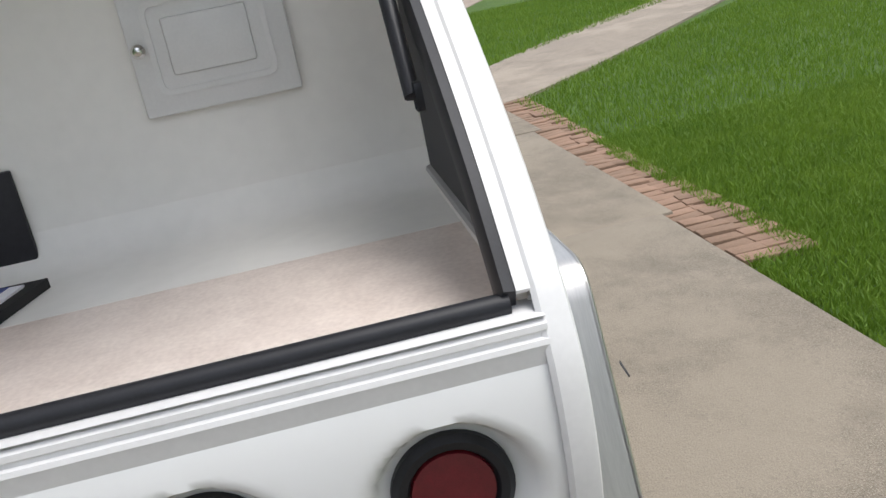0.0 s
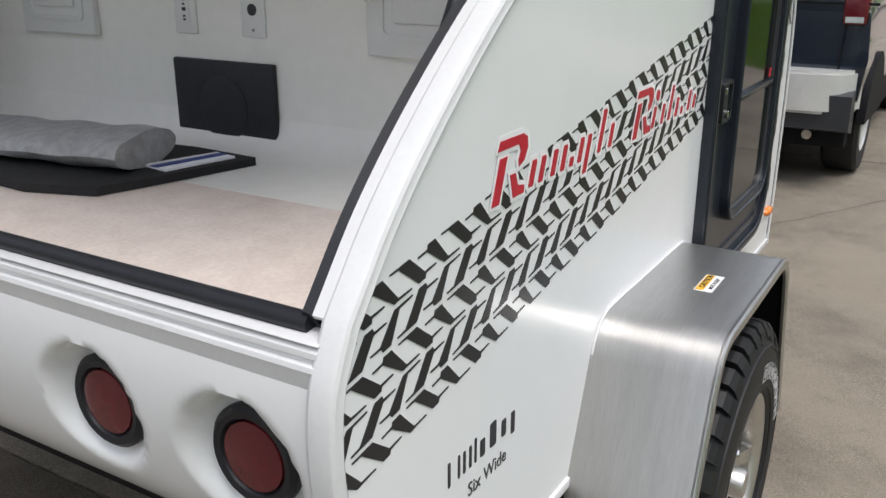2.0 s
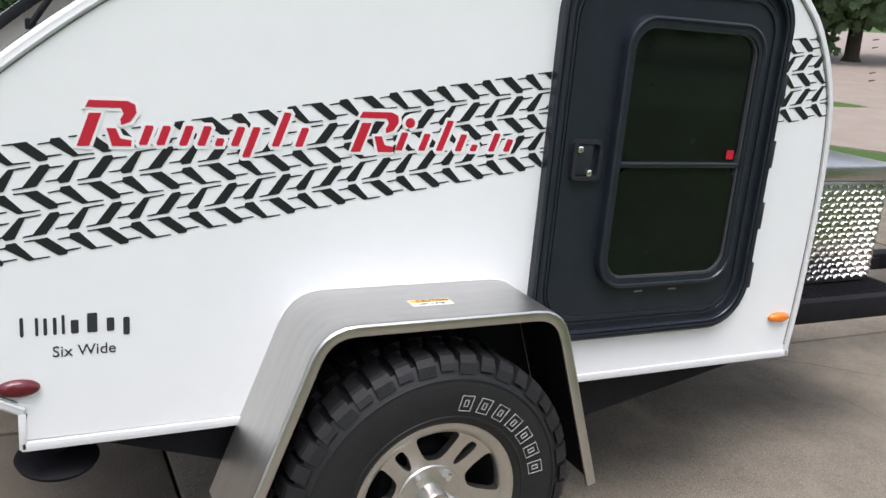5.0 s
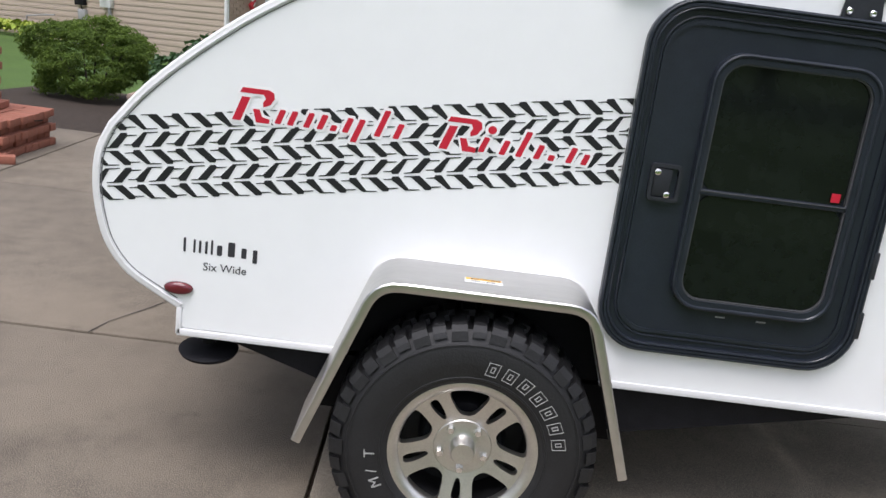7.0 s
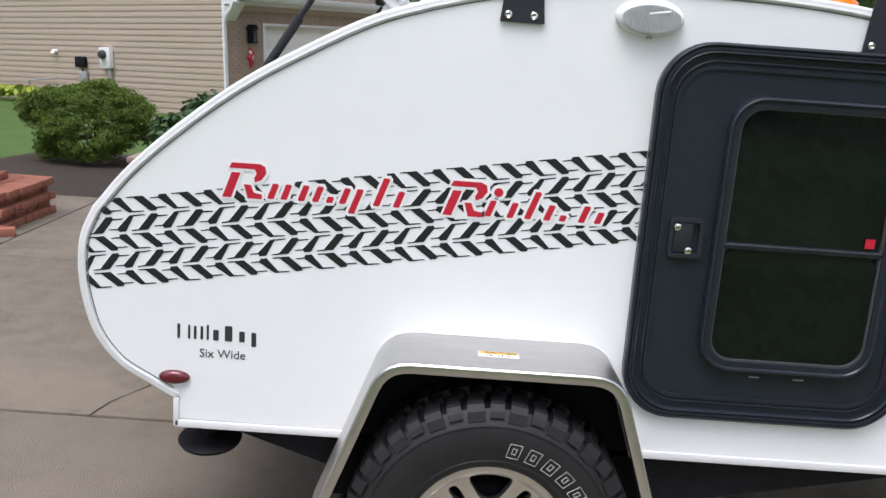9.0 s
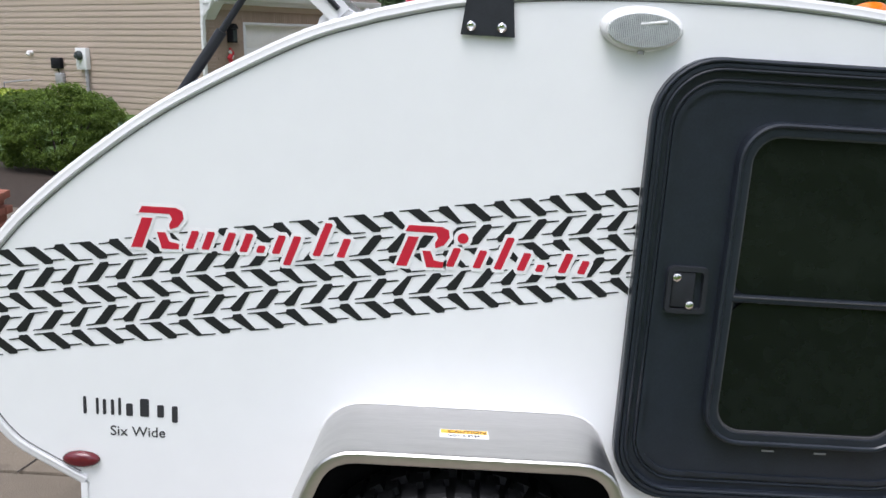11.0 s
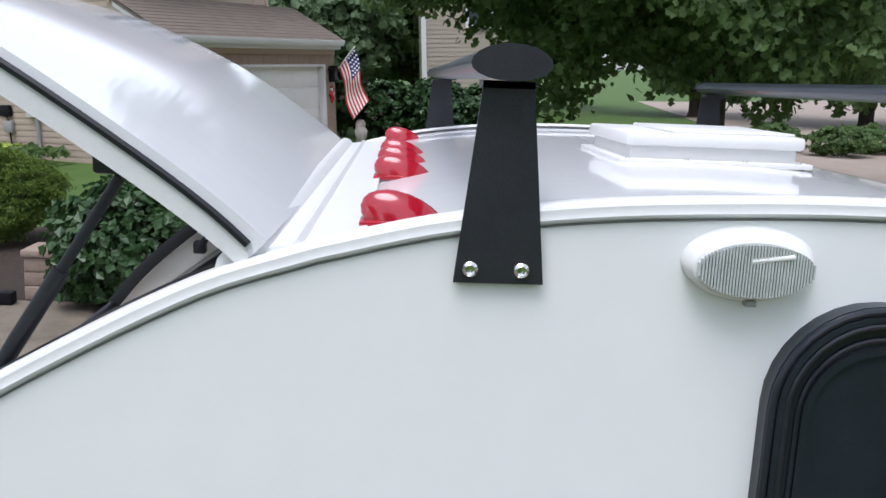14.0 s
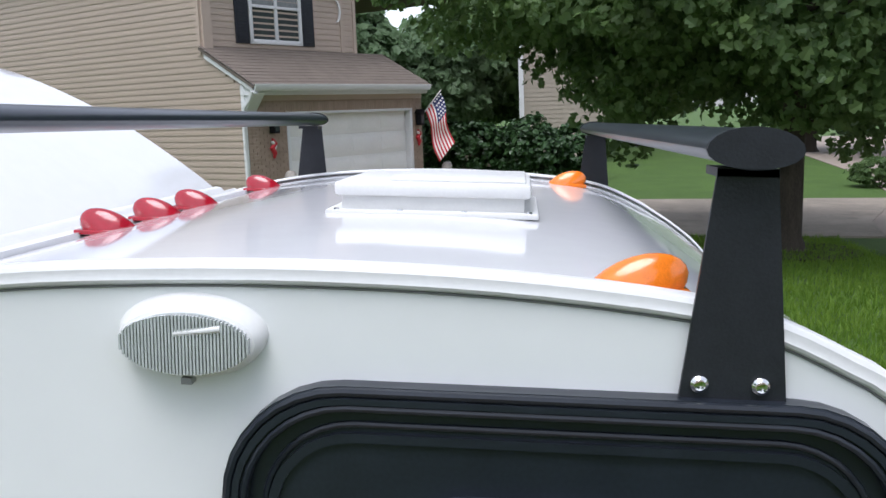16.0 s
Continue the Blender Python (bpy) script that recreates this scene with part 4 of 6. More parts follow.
# each block: corners as (along, depth from the chevron's tail edge), then its two thin ticks
BLOCK_A = ([(0.001, 0.0), (0.0185, 0.0), (0.0475, TALL), (0.0345, TALL), (-0.003, 0.0088)],
           [(-0.0240, 0.0068), (-0.0010, 0.0058), (-0.0020, 0.0090), (-0.0240, 0.0090)],
           [(0.0460, TALL - 0.0034), (0.0750, TALL - 0.0022), (0.0750, TALL), (0.0465, TALL)])
BLOCK_B = ([(0.0490, 0.0), (0.0770, 0.0), (0.1095, TALL - 0.0072), (0.1068, TALL), (0.0910, TALL)],
           [(0.0335, 0.0), (0.0500, 0.0), (0.0515, 0.0032), (0.0335, 0.0022)],
           [(0.1085, TALL - 0.0095), (0.1345, TALL - 0.0090), (0.1345, TALL - 0.0068), (0.1085, TALL - 0.0058)])
for side in (0, 1):
    bm = bmesh.new()
    for row in range(5):
        low = row * ROWH + 0.002
        for k in range(-1, 22):
            for block in (BLOCK_A, BLOCK_B):
                for shape in block:
                    q = [decal_point(k * PAIR + u, low + (TALL - d if row % 2 == 0 else d)) for u, d in shape]
                    if (q[0].x > 0.72) != bool(side):
                        continue
                    q = fitted(q, side)
                    if q:
                        prism([tuple(p) for p in q], -0.0012, -0.0002, "y", bm)
    tagged(part("tread_decal", bm, DECALK, trailer, smooth=0), "black tyre-track vinyl graphic", kind="stuff")


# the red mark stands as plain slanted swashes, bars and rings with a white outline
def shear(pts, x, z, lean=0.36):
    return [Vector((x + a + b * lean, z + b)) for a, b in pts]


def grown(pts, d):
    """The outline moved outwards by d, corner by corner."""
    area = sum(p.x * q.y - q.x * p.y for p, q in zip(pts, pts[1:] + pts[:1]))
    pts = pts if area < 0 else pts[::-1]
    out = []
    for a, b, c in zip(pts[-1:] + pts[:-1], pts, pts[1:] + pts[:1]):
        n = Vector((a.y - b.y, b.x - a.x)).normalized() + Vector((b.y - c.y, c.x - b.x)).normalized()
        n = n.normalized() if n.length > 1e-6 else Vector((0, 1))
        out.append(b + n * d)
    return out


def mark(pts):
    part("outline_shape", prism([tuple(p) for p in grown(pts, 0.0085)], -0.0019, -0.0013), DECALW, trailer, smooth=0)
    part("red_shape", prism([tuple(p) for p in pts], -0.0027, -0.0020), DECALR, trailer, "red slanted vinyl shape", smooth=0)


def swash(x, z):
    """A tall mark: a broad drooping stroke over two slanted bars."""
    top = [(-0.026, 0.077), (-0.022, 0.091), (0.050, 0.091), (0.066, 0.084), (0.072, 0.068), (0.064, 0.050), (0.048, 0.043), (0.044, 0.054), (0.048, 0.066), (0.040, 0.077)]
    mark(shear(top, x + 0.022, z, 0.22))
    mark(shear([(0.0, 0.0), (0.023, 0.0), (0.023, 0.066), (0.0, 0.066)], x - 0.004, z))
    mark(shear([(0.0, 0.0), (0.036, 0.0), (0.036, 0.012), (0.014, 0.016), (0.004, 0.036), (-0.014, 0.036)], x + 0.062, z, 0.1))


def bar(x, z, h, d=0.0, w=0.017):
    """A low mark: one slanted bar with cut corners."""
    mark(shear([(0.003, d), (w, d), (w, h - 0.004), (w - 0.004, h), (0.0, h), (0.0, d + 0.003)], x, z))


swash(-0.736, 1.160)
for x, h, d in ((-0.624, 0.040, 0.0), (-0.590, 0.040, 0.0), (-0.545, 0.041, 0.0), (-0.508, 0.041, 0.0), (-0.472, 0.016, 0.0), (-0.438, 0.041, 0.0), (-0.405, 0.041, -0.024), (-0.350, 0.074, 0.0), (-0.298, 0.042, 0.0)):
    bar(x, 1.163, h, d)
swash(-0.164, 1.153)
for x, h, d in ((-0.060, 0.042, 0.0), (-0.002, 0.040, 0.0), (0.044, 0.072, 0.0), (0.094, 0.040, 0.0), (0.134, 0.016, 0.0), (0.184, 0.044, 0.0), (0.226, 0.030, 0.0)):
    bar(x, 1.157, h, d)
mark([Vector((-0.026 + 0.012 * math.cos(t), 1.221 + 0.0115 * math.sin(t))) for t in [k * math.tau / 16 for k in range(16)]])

# a row of plain upright bars stands for the maker's mark
for x, w, h, d in ((-0.852, 0.007, 0.042, 0), (-0.824, 0.006, 0.040, 0), (-0.808, 0.007, 0.038, 0), (-0.790, 0.007, 0.038, 0), (-0.774, 0.006, 0.043, 0), (-0.752, 0.015, 0.030, 0), (-0.718, 0.020, 0.043, 0), (-0.682, 0.015, 0.030, 0), (-0.650, 0.013, 0.040, 0.011)):
    o = rounded(x - w / 2, x + w / 2, 0.765 - d, 0.765 - d + h, 0.003, 2)
    part("mark_bar", prism(o, -0.0012, -0.0002), TEXTK, trailer, "plain dark vinyl bar", smooth=0)
text_part("size_lettering", "Six Wide", 0.034, pose(-0.797, -0.0006, 0.716, 90, 0, 0), TEXTK, trailer)


# loose things on the worktop
bag = thing("folded_bag", "folded grey woven bag lying on a black sleeve on the worktop", "bag")
part("sleeve", prism([(-0.80, 1.42), (-0.82, 0.97), (-0.77, 0.82), (-0.60, 0.775), (-0.43, 0.735), (-0.42, 0.92), (-0.47, 1.42)], 1.0665, 1.084, "z"), BAGK, bag)
rows = []
for i in range(25):
    u = i / 24
    c = Vector((-0.60 - 0.05 * u, 0.87 + 0.62 * u, 1.120 - 0.012 * u))
    sec = []
    for k in range(20):
        t = k * math.tau / 20
        q = Vector((0.105 * math.cos(t) * (1 + 0.35 * u), 0.03 * math.cos(t), 0.034 * math.sin(t) * (1.1 - 0.35 * u)))
        sec.append(c + q + Vector((0, 0, 0.008 * noise.noise(Vector((t * 1.3, u * 6, 2))))))
    rows.append(sec)
bm = bmesh.new()
vr = [[bm.verts.new(q) for q in sec] for sec in rows]
for a, b in zip(vr, vr[1:]):
    for k in range(20):
        bm.faces.new((a[k], a[(k + 1) % 20], b[(k + 1) % 20], b[k]))
bm.faces.new(vr[0][::-1]), bm.faces.new(vr[-1])
bmesh.ops.recalc_face_normals(bm, faces=bm.faces)
part("bag_fold", bm, BAGG, bag)
book = part("booklet", prism([(-0.62, 0.80), (-0.46, 0.765), (-0.45, 0.83), (-0.61, 0.875)], 1.0845, 1.089, "z"), PAPER, bag, "white booklet with a blue band")
part("booklet_band", prism([(-0.617, 0.826), (-0.457, 0.790), (-0.454, 0.812), (-0.614, 0.850)], 1.089, 1.0902, "z"), BLUE, book)
sheet = solo("paper_sheet", prism([(-1.0, 1.33), (-0.96, 0.96), (-0.85, 0.99), (-0.76, 1.28)], 1.0656, 1.0664, "z"), PAPER, "blank white paper sheet lying on the worktop", "paper")

# the roof, with all that stands on it, settles a little towards the far side
settled = set()
for ob in trailer.children_recursive:
    if ob.type == "MESH" and ob.data.name not in settled:
        settled.add(ob.data.name)
        mw = Matrix(ob.matrix_basis)
        back = mw.inverted()
        sag = 0.018 if hatch in (ob, ob.parent) else 0.0
        for v in ob.data.vertices:
            p = mw @ v.co
            s = min(max((p.z - 1.45) / 0.22, 0.0), 1.0)
            p.z -= 0.0135 * max(p.y, 0.0) * s * s * (3 - 2 * s) + sag * max(p.y, 0.0)
            v.co = back @ p


# ---- ground ----
def smooth(a, b, v):
    k = min(1, max(0, (v - a) / (b - a)))
    return k * k * (3 - 2 * k)


def ground_z(x, y):
    """The lie of the land in the level frame: the drive falls to the street, the neighbour's plot is flatter."""
    drive = -0.0524 * min(max(x, -14), 24)
    plot = -0.10 - 0.030 * min(max(x, -10), 20)
    k = smooth(6, 13, y)
    return drive * (1 - k) + plot * k


def land(name, poly, lift, material, label, category, step=1.0, thick=0.0, parent=None):
    """A sheet that follows the land inside a convex or concave outline."""
    bm = bmesh.new()
    vs = [bm.verts.new((x, y, 0)) for x, y in poly]
    bm.faces.new(vs)
    bmesh.ops.triangulate(bm, faces=bm.faces)
    xs, ys = [p[0] for p in poly], [p[1] for p in poly]
    for axis, lo, hi in ((0, min(xs), max(xs)), (1, min(ys), max(ys))):
        c = lo + step
        while c < hi:
            co, no = (c, 0, 0) if axis == 0 else (0, c, 0), (1, 0, 0) if axis == 0 else (0, 1, 0)
            bmesh.ops.bisect_plane(bm, geom=bm.verts[:] + bm.edges[:] + bm.faces[:], plane_co=co, plane_no=no)
            c += step
    for v in bm.verts:
        v.co.z = ground_z(v.co.x, v.co.y) + lift
    bmesh.ops.recalc_face_normals(bm, faces=bm.faces)
    if bm.faces[:] and bm.faces[0].normal.z < 0:
        bmesh.ops.reverse_faces(bm, faces=bm.faces)
    if thick:
        r = bmesh.ops.extrude_face_region(bm, geom=bm.faces[:])
        for v in r["geom"]:
            if isinstance(v, bmesh.types.BMVert):
                v.co.z += thick
    ob = tagged(part(name, bm, material), label, category, kind="structure")
    UPRIGHT.add(ob)
    return ob


coords = sorted({*[k * 1.0 for k in range(-30, 51)], *[k * 10.0 for k in range(-40, 41)]})
bm = bmesh.new()
grid = [[bm.verts.new((x, y, ground_z(x, y) - 0.045)) for y in coords] for x in coords]
for i in range(len(coords) - 1):
    for j in range(len(coords) - 1):
        bm.faces.new((grid[i][j], grid[i + 1][j], grid[i + 1][j + 1], grid[i][j + 1]))
UPRIGHT.add(solo("ground", bm, GRASSG, "mown green lawn", "lawn", kind="structure"))

STREET = [(17.0, 0.5), (21.4, -2.3), (34, -9.5), (60, -24), (90, 0), (60, 60), (16, 60), (11, 28), (9.2, 20), (6.9, 15.2), (6.4, 13.4), (7.0, 11.5), (10, 8), (14, 3.6)]
land("road", STREET, -0.06, ROAD, "pale worn asphalt street", "street", 5.0, 0.035)
land("sidewalk", [(7.0, -1.50), (7.2, -1.95), (8.3, -3.05), (14.3, -8.2), (22, -16), (26, -15.5), (20, -11), (11.9, -3.35), (9.8, -1.70)], -0.06, PATHCON, "pale concrete footpath between lawns", "footpath", 3.0, 0.05)
land("driveway_apron", [(9.95, -1.62), (13.5, -1.95), (18.5, -2.35), (21.6, -2.5), (17.0, 0.5), (14.2, 3.4), (9.95, 5.6)], -0.06, PATHCON, "pale concrete driveway apron", "driveway", 3.0, 0.055)
land("neighbour_driveway", [(-4.0, 17.2), (-2.0, 20.6), (2.4, 18.9), (9.0, 19.4), (6.9, 15.2), (6.4, 13.3), (3.6, 13.3)], -0.06, PATHCON, "pale concrete driveway before a garage", "driveway", 2.0, 0.045)
land("mulch_bed", [(-5.3, 5.75), (-0.2, 5.75), (-0.4, 8.2), (-3.0, 9.6), (-5.3, 9.0)], -0.06, MULCH, "dark shredded mulch bed", "mulch bed", 1.0, 0.05)

# concrete drive in separate slabs with open joints
drive = thing("driveway", "stained grey concrete driveway in large slabs", "driveway", kind="structure")
XJ = [-12.0, -9.0, -6.1, -3.25, -0.44, 2.35, 5.25, 7.6, 9.94]
YJ = [-1.42, 1.11, 3.5, 5.72]
for i in range(len(XJ) - 1):
    for j in range(len(YJ) - 1):
        x0, x1, y0, y1 = XJ[i] + 0.007, XJ[i + 1] - 0.007, YJ[j] + 0.007, YJ[j + 1] - 0.007
        if i >= 5 and j == 0:
            y0 -= 0.07 * (i - 4)
        dz = 0.004 * math.sin(i * 2.1 + j * 1.3)
        part("slab", boxed(x0, x1, y0, y1, -0.10, dz, 0.006), DARKCON if x1 < 0 else CONCRETE, drive)
part("joint_bed", boxed(-12, 9.94, -1.41, 5.70, -0.11, -0.022), MULCH, drive)
bm = bmesh.new()


def crack(pts, w=0.004):
    """A thin dark wandering crack lying on the slab."""
    p = [Vector(q) for q in pts]
    out = []
    for a, b in zip(p, p[1:]):
        n = max(2, int((b - a).length / 0.12))
        out += [a.lerp(b, k / n) + Vector((noise.noise(Vector((a.x + k * 0.7, a.y, 3))), noise.noise(Vector((a.y + k * 0.7, a.x, 9))))) * 0.03 for k in range(n)]
    out.append(p[-1])
    bm = bmesh.new()
    vs = []
    for i, q in enumerate(out):
        d = (out[min(i + 1, len(out) - 1)] - out[max(i - 1, 0)]).normalized()
        side = Vector((-d.y, d.x)) * w * (0.6 + 0.6 * noise.noise(Vector((q.x * 6, q.y * 6, 0))))
        vs.append((bm.verts.new((q.x + side.x, q.y + side.y, 0.0075)), bm.verts.new((q.x - side.x, q.y - side.y, 0.0075))))
    for (a, b), (c, d) in zip(vs, vs[1:]):
        bm.faces.new((a, b, d, c))
    part("crack", bm, CHASSIS, drive, smooth=0)


crack([(-1.56, 1.11), (-1.35, 1.6), (-1.5, 2.4), (-1.25, 3.4)])
crack([(2.2, 1.10), (2.6, 0.75), (3.3, 0.3), (4.2, -0.2), (5.2, -0.3)])
crack([(6.6, -1.5), (6.3, -0.6), (5.6, 0.2)])
crack([(8.1, -0.22), (7.6, 0.8), (8.2, 2.0)])
part("open_joint", boxed(5.4, 8.1, -0.274, -0.260, 0.004, 0.0068), CHASSIS, drive)

# salmon pavers along the lawn's edge
edging = thing("paver_edging", "worn salmon brick pavers along the lawn", "paver edging", kind="structure")
paver = mesh_of("paver", boxed(-0.1, 0.1, -0.046, 0.046, -0.07, 0.0, 0.006), PAVER)
for k in range(54):
    for j in range(3):
        x, y = 1.52 + k * 0.106 + random.uniform(-0.004, 0.004), -1.535 - j * 0.205 * 0.5 - 0.010 * max(0, k - 18) * 0.35
        ob = part("paver", paver, None, edging)
        if j == 2 and random.random() < 0.35:
            y += 0.02
        ob.matrix_basis = pose(x, y + (0.0 if j < 2 else 0.004), random.uniform(-0.022, -0.004), random.uniform(-3, 3), random.uniform(-3, 3), 90 + random.uniform(-4, 4)) if j == 0 else \
            pose(x, y - 0.06, random.uniform(-0.026, -0.006), random.uniform(-3, 3), random.uniform(-3, 3), 90 + random.uniform(-4, 4)) if j == 1 else pose(1e3, 0, -50)
for ob in [o for o in edging.children if o.matrix_basis.translation.x > 900]:
    bpy.data.objects.remove(ob)


def blades(name, area, count, h, label, seed, keep=lambda x, y: True):
    """A stretch of lawn as thousands of bent blades in one mesh."""
    rng = np.random.default_rng(seed)
    x = rng.uniform(area[0], area[1], count)
    y = rng.uniform(area[2], area[3], count)
    ok = np.array([keep(a, b) for a, b in zip(x, y)])
    x, y = x[ok], y[ok]
    n = len(x)
    z = np.array([ground_z(a, b) for a, b in zip(x, y)]) - 0.05
    a = rng.uniform(0, math.tau, n)
    hh = h * rng.uniform(0.6, 1.3, n)
    w = rng.uniform(0.0025, 0.0048, n) * (h / 0.06)
    lean = rng.uniform(0.1, 0.8, n) * hh
    b = rng.uniform(0, math.tau, n)
    p = np.stack([x, y, z], 1)
    side = np.stack([np.cos(a) * w, np.sin(a) * w, 0 * a], 1)
    mid = p + np.stack([np.cos(b) * lean * 0.35, np.sin(b) * lean * 0.35, hh * 0.6], 1)
    tip = p + np.stack([np.cos(b) * lean, np.sin(b) * lean, hh], 1)
    verts = np.stack([p - side, p + side, mid + side * 0.8, mid - side * 0.8, tip], 1).reshape(-1, 3)
    faces = []
    for i in range(n):
        k = i * 5
        faces += [(k, k + 1, k + 2, k + 3), (k + 3, k + 2, k + 4)]
    me = bpy.data.meshes.new(name)
    me.from_pydata(verts.tolist(), [], faces)
    me.materials.append(BLADE)
    ob = tagged(new(name, me), label, "grass", kind="stuff")
    UPRIGHT.add(ob)
    return ob


def right_lawn(x, y):
    edge = -1.68 - (0.06 if x > 4 else 0.0) if 1.5 < x < 7.3 else -1.44
    if y > edge:
        return False
    if y > -1.44 - 0.0 * x:
        return False
    path = (x - 7.2) * 0.70 + (y + 1.95) * 0.72  # distance across the footpath
    return path < 0.0 or x < 5.0


blades("grass", (0.2, 4.5, -4.8, -1.4), 130000, 0.060, "lush green lawn grass", 3, right_lawn)
blades("grass", (4.5, 15, -12, -1.4), 110000, 0.072, "lush green lawn grass", 4, lambda x, y: right_lawn(x, y) and ((x - 7.2) * 0.70 + (y + 1.95) * 0.72 < -0.02))
blades("grass", (10, 24, -12, -1.7), 60000, 0.10, "lush green lawn grass", 5, lambda x, y: (x - 9.8) * 0.72 + (y + 1.7) * 0.70 > 0.1 and (x - 21.3) * 0.53 + (y + 2.3) * 0.85 < -0.3 and y < -1.70 - (x - 9.95) * 0.093)
blades("grass", (0.5, 7, 5.9, 13.2), 50000, 0.09, "green lawn grass beside the trailer", 6, lambda x, y: x < 5.6)


# ---- houses ----
C = Vector((-4.60, 16.05, 0))
L, F = Vector((-0.866, 0.5, 0)), Vector((0.5, 0.866, 0))
OUT = -L


def wall_matrix(origin, along, z):
    """Local x along the wall, local y out of it (to the viewer's side), z up."""
    out = Vector((along.y, -along.x, 0))
    m = Matrix.Identity(4)
    m.col[0], m.col[1], m.col[2] = (*along, 0), (*out, 0), (0, 0, 1, 0)
    m.translation = Vector((origin.x, origin.y, z))
    return m


house = thing("neighbour_house", "two-storey house with tan siding and white garage door", "house")
UPRIGHT.add(house)
FLOOR = -0.05


def put(name, bm, material, m, parent=house, label="", smooth=40):
    bmesh.ops.transform(bm, matrix=m, verts=bm.verts)
    return part(name, bm, material, parent, label, smooth)


# side wall: local x runs from the far back to the garage corner
side_len = 13.0
MS = wall_matrix(C + L * side_len, -L, FLOOR)
shell = put("wall", prism([(0, 0), (side_len, 0), (side_len, 2.56), (side_len - 1.10, 3.24), (side_len - 1.10, 5.7), (0, 5.7)], -0.25, -0.02, "y"), SIDING, MS, label="side wall in tan lap siding")
course = 0.127
for k in range(44):
    z = 0.10 + k * course
    end = side_len - 0.06 if z < 2.5 else (side_len - 0.06 - (z - 2.5) * 1.62 if z < 3.2 else side_len - 1.20)
    bm = prism([(-0.02, z), (0.014, z), (0.016, z + 0.006), (0.002, z + course), (-0.02, z + course)], 0, end, "x")
    put("siding_board", bm, SIDING, MS, shell)
put("foundation", boxed(0, side_len, -0.03, 0.005, -0.3, 0.10), CONCRETE, MS, shell)
put("corner_board", boxed(side_len - 0.10, side_len, -0.03, 0.03, 0.0, 2.58), TRIM, MS, label="white corner board")
put("corner_board", boxed(side_len - 1.26, side_len - 1.16, -0.03, 0.03, 3.22, 5.7), SIDING, MS, label="tan corner board")
rake = put("rake_board", prism([(side_len + 0.34, 2.40), (side_len + 0.34, 2.56), (side_len - 1.05, 3.31), (side_len - 1.05, 3.15)], -0.02, 0.06, "y"), TRIM, MS, label="white rake board")
put("downspout", tube([(side_len + 0.26, 0.06, 2.44), (side_len + 0.20, 0.07, 2.30), (side_len + 0.04, 0.08, 2.14), (side_len + 0.0, 0.08, 2.0), (side_len + 0.0, 0.08, 0.1)], 0.045, sides=6), TRIM, MS, label="white downspout")
put("soffit_return", prism([(side_len, 2.05), (side_len + 0.30, 2.42), (side_len, 2.56)], -0.25, 0.02, "y"), TRIM, MS)

# garage front
MF = wall_matrix(C, F, FLOOR)
gf = put("garage_wall", prism([(0, 0), (1.10, 0), (1.10, 2.02), (5.30, 2.02), (5.30, 0), (5.72, 0), (5.72, 2.55), (0, 2.55)], -0.25, 0.0, "y"), BRICK, MF, label="tan brick garage front")
bm = bmesh.new()
bl, bh = 0.203, 0.067
for row in range(38):
    z = row * bh
    off = 0.5 * bl * (row % 2)
    x = -off
    while x < 5.72:
        a, b = max(x + 0.005, 0.0), min(x + bl - 0.005, 5.72)
        zt = z + bh - 0.010
        if z < 2.02:
            spans = [(a, min(b, 1.10)), (max(a, 5.30), b)]
        elif z < 2.26:
            spans = [(a, min(b, 1.02)), (max(a, 5.38), b)]
        else:
            spans = [(a, b)]
        for p, q in spans:
            if q - p > 0.03:
                box(bm, p, q, 0.0, 0.012, z, zt)
        x += bl
k = 1.02
while k < 5.37:
    box(bm, k + 0.004, k + bh - 0.006, 0.0, 0.014, 2.035, 2.245)
    k += bh
bricks = put("brickwork", bm, BRICK, MF, gf, smooth=0)
tagged(bricks, "tan running-bond bricks", kind="stuff")
gd = put("garage_door", boxed(1.12, 5.28, -0.22, -0.17, 0.0, 2.02), DOORW, MF, label="white sectional garage door")
for r in range(4):
    sec = put("door_section", boxed(1.14, 5.26, -0.175, -0.155, 0.02 + r * 0.50, 0.505 + r * 0.50, 0.008), DOORW, MF, gd)
    for c in range(4):
        put("raised_field", boxed(1.24 + c * 1.02, 2.12 + c * 1.02, -0.157, -0.149, 0.10 + r * 0.50, 0.43 + r * 0.50, 0.006), DOORW, MF, sec)
put("door_handle", boxed(3.14, 3.22, -0.16, -0.13, 0.62, 0.66), CHASSIS, MF, gd)
for x0, x1 in ((1.06, 1.14), (5.26, 5.34)):
    put("door_jamb", boxed(x0, x1, -0.17, 0.015, 0.0, 2.03, 0.004), TRIM, MF, gf)
put("door_head", boxed(1.06, 5.34, -0.17, 0.016, 1.985, 2.04, 0.004), TRIM, MF, gf)
put("fascia", boxed(-0.05, 5.66, 0.22, 0.26, 2.40, 2.56), TRIM, MF, label="pale fascia board")
put("soffit", boxed(-0.05, 5.66, -0.02, 0.24, 2.38, 2.41), TRIM, MF)
put("frieze_board", boxed(0.0, 5.72, 0.0, 0.03, 2.27, 2.39), SIDING, MF)
put("gutter", prism([(0.26, 2.46), (0.34, 2.46), (0.38, 2.52), (0.38, 2.585), (0.365, 2.585), (0.26, 2.50)], -0.06, 5.66, "x"), TRIM, MF, label="white gutter")
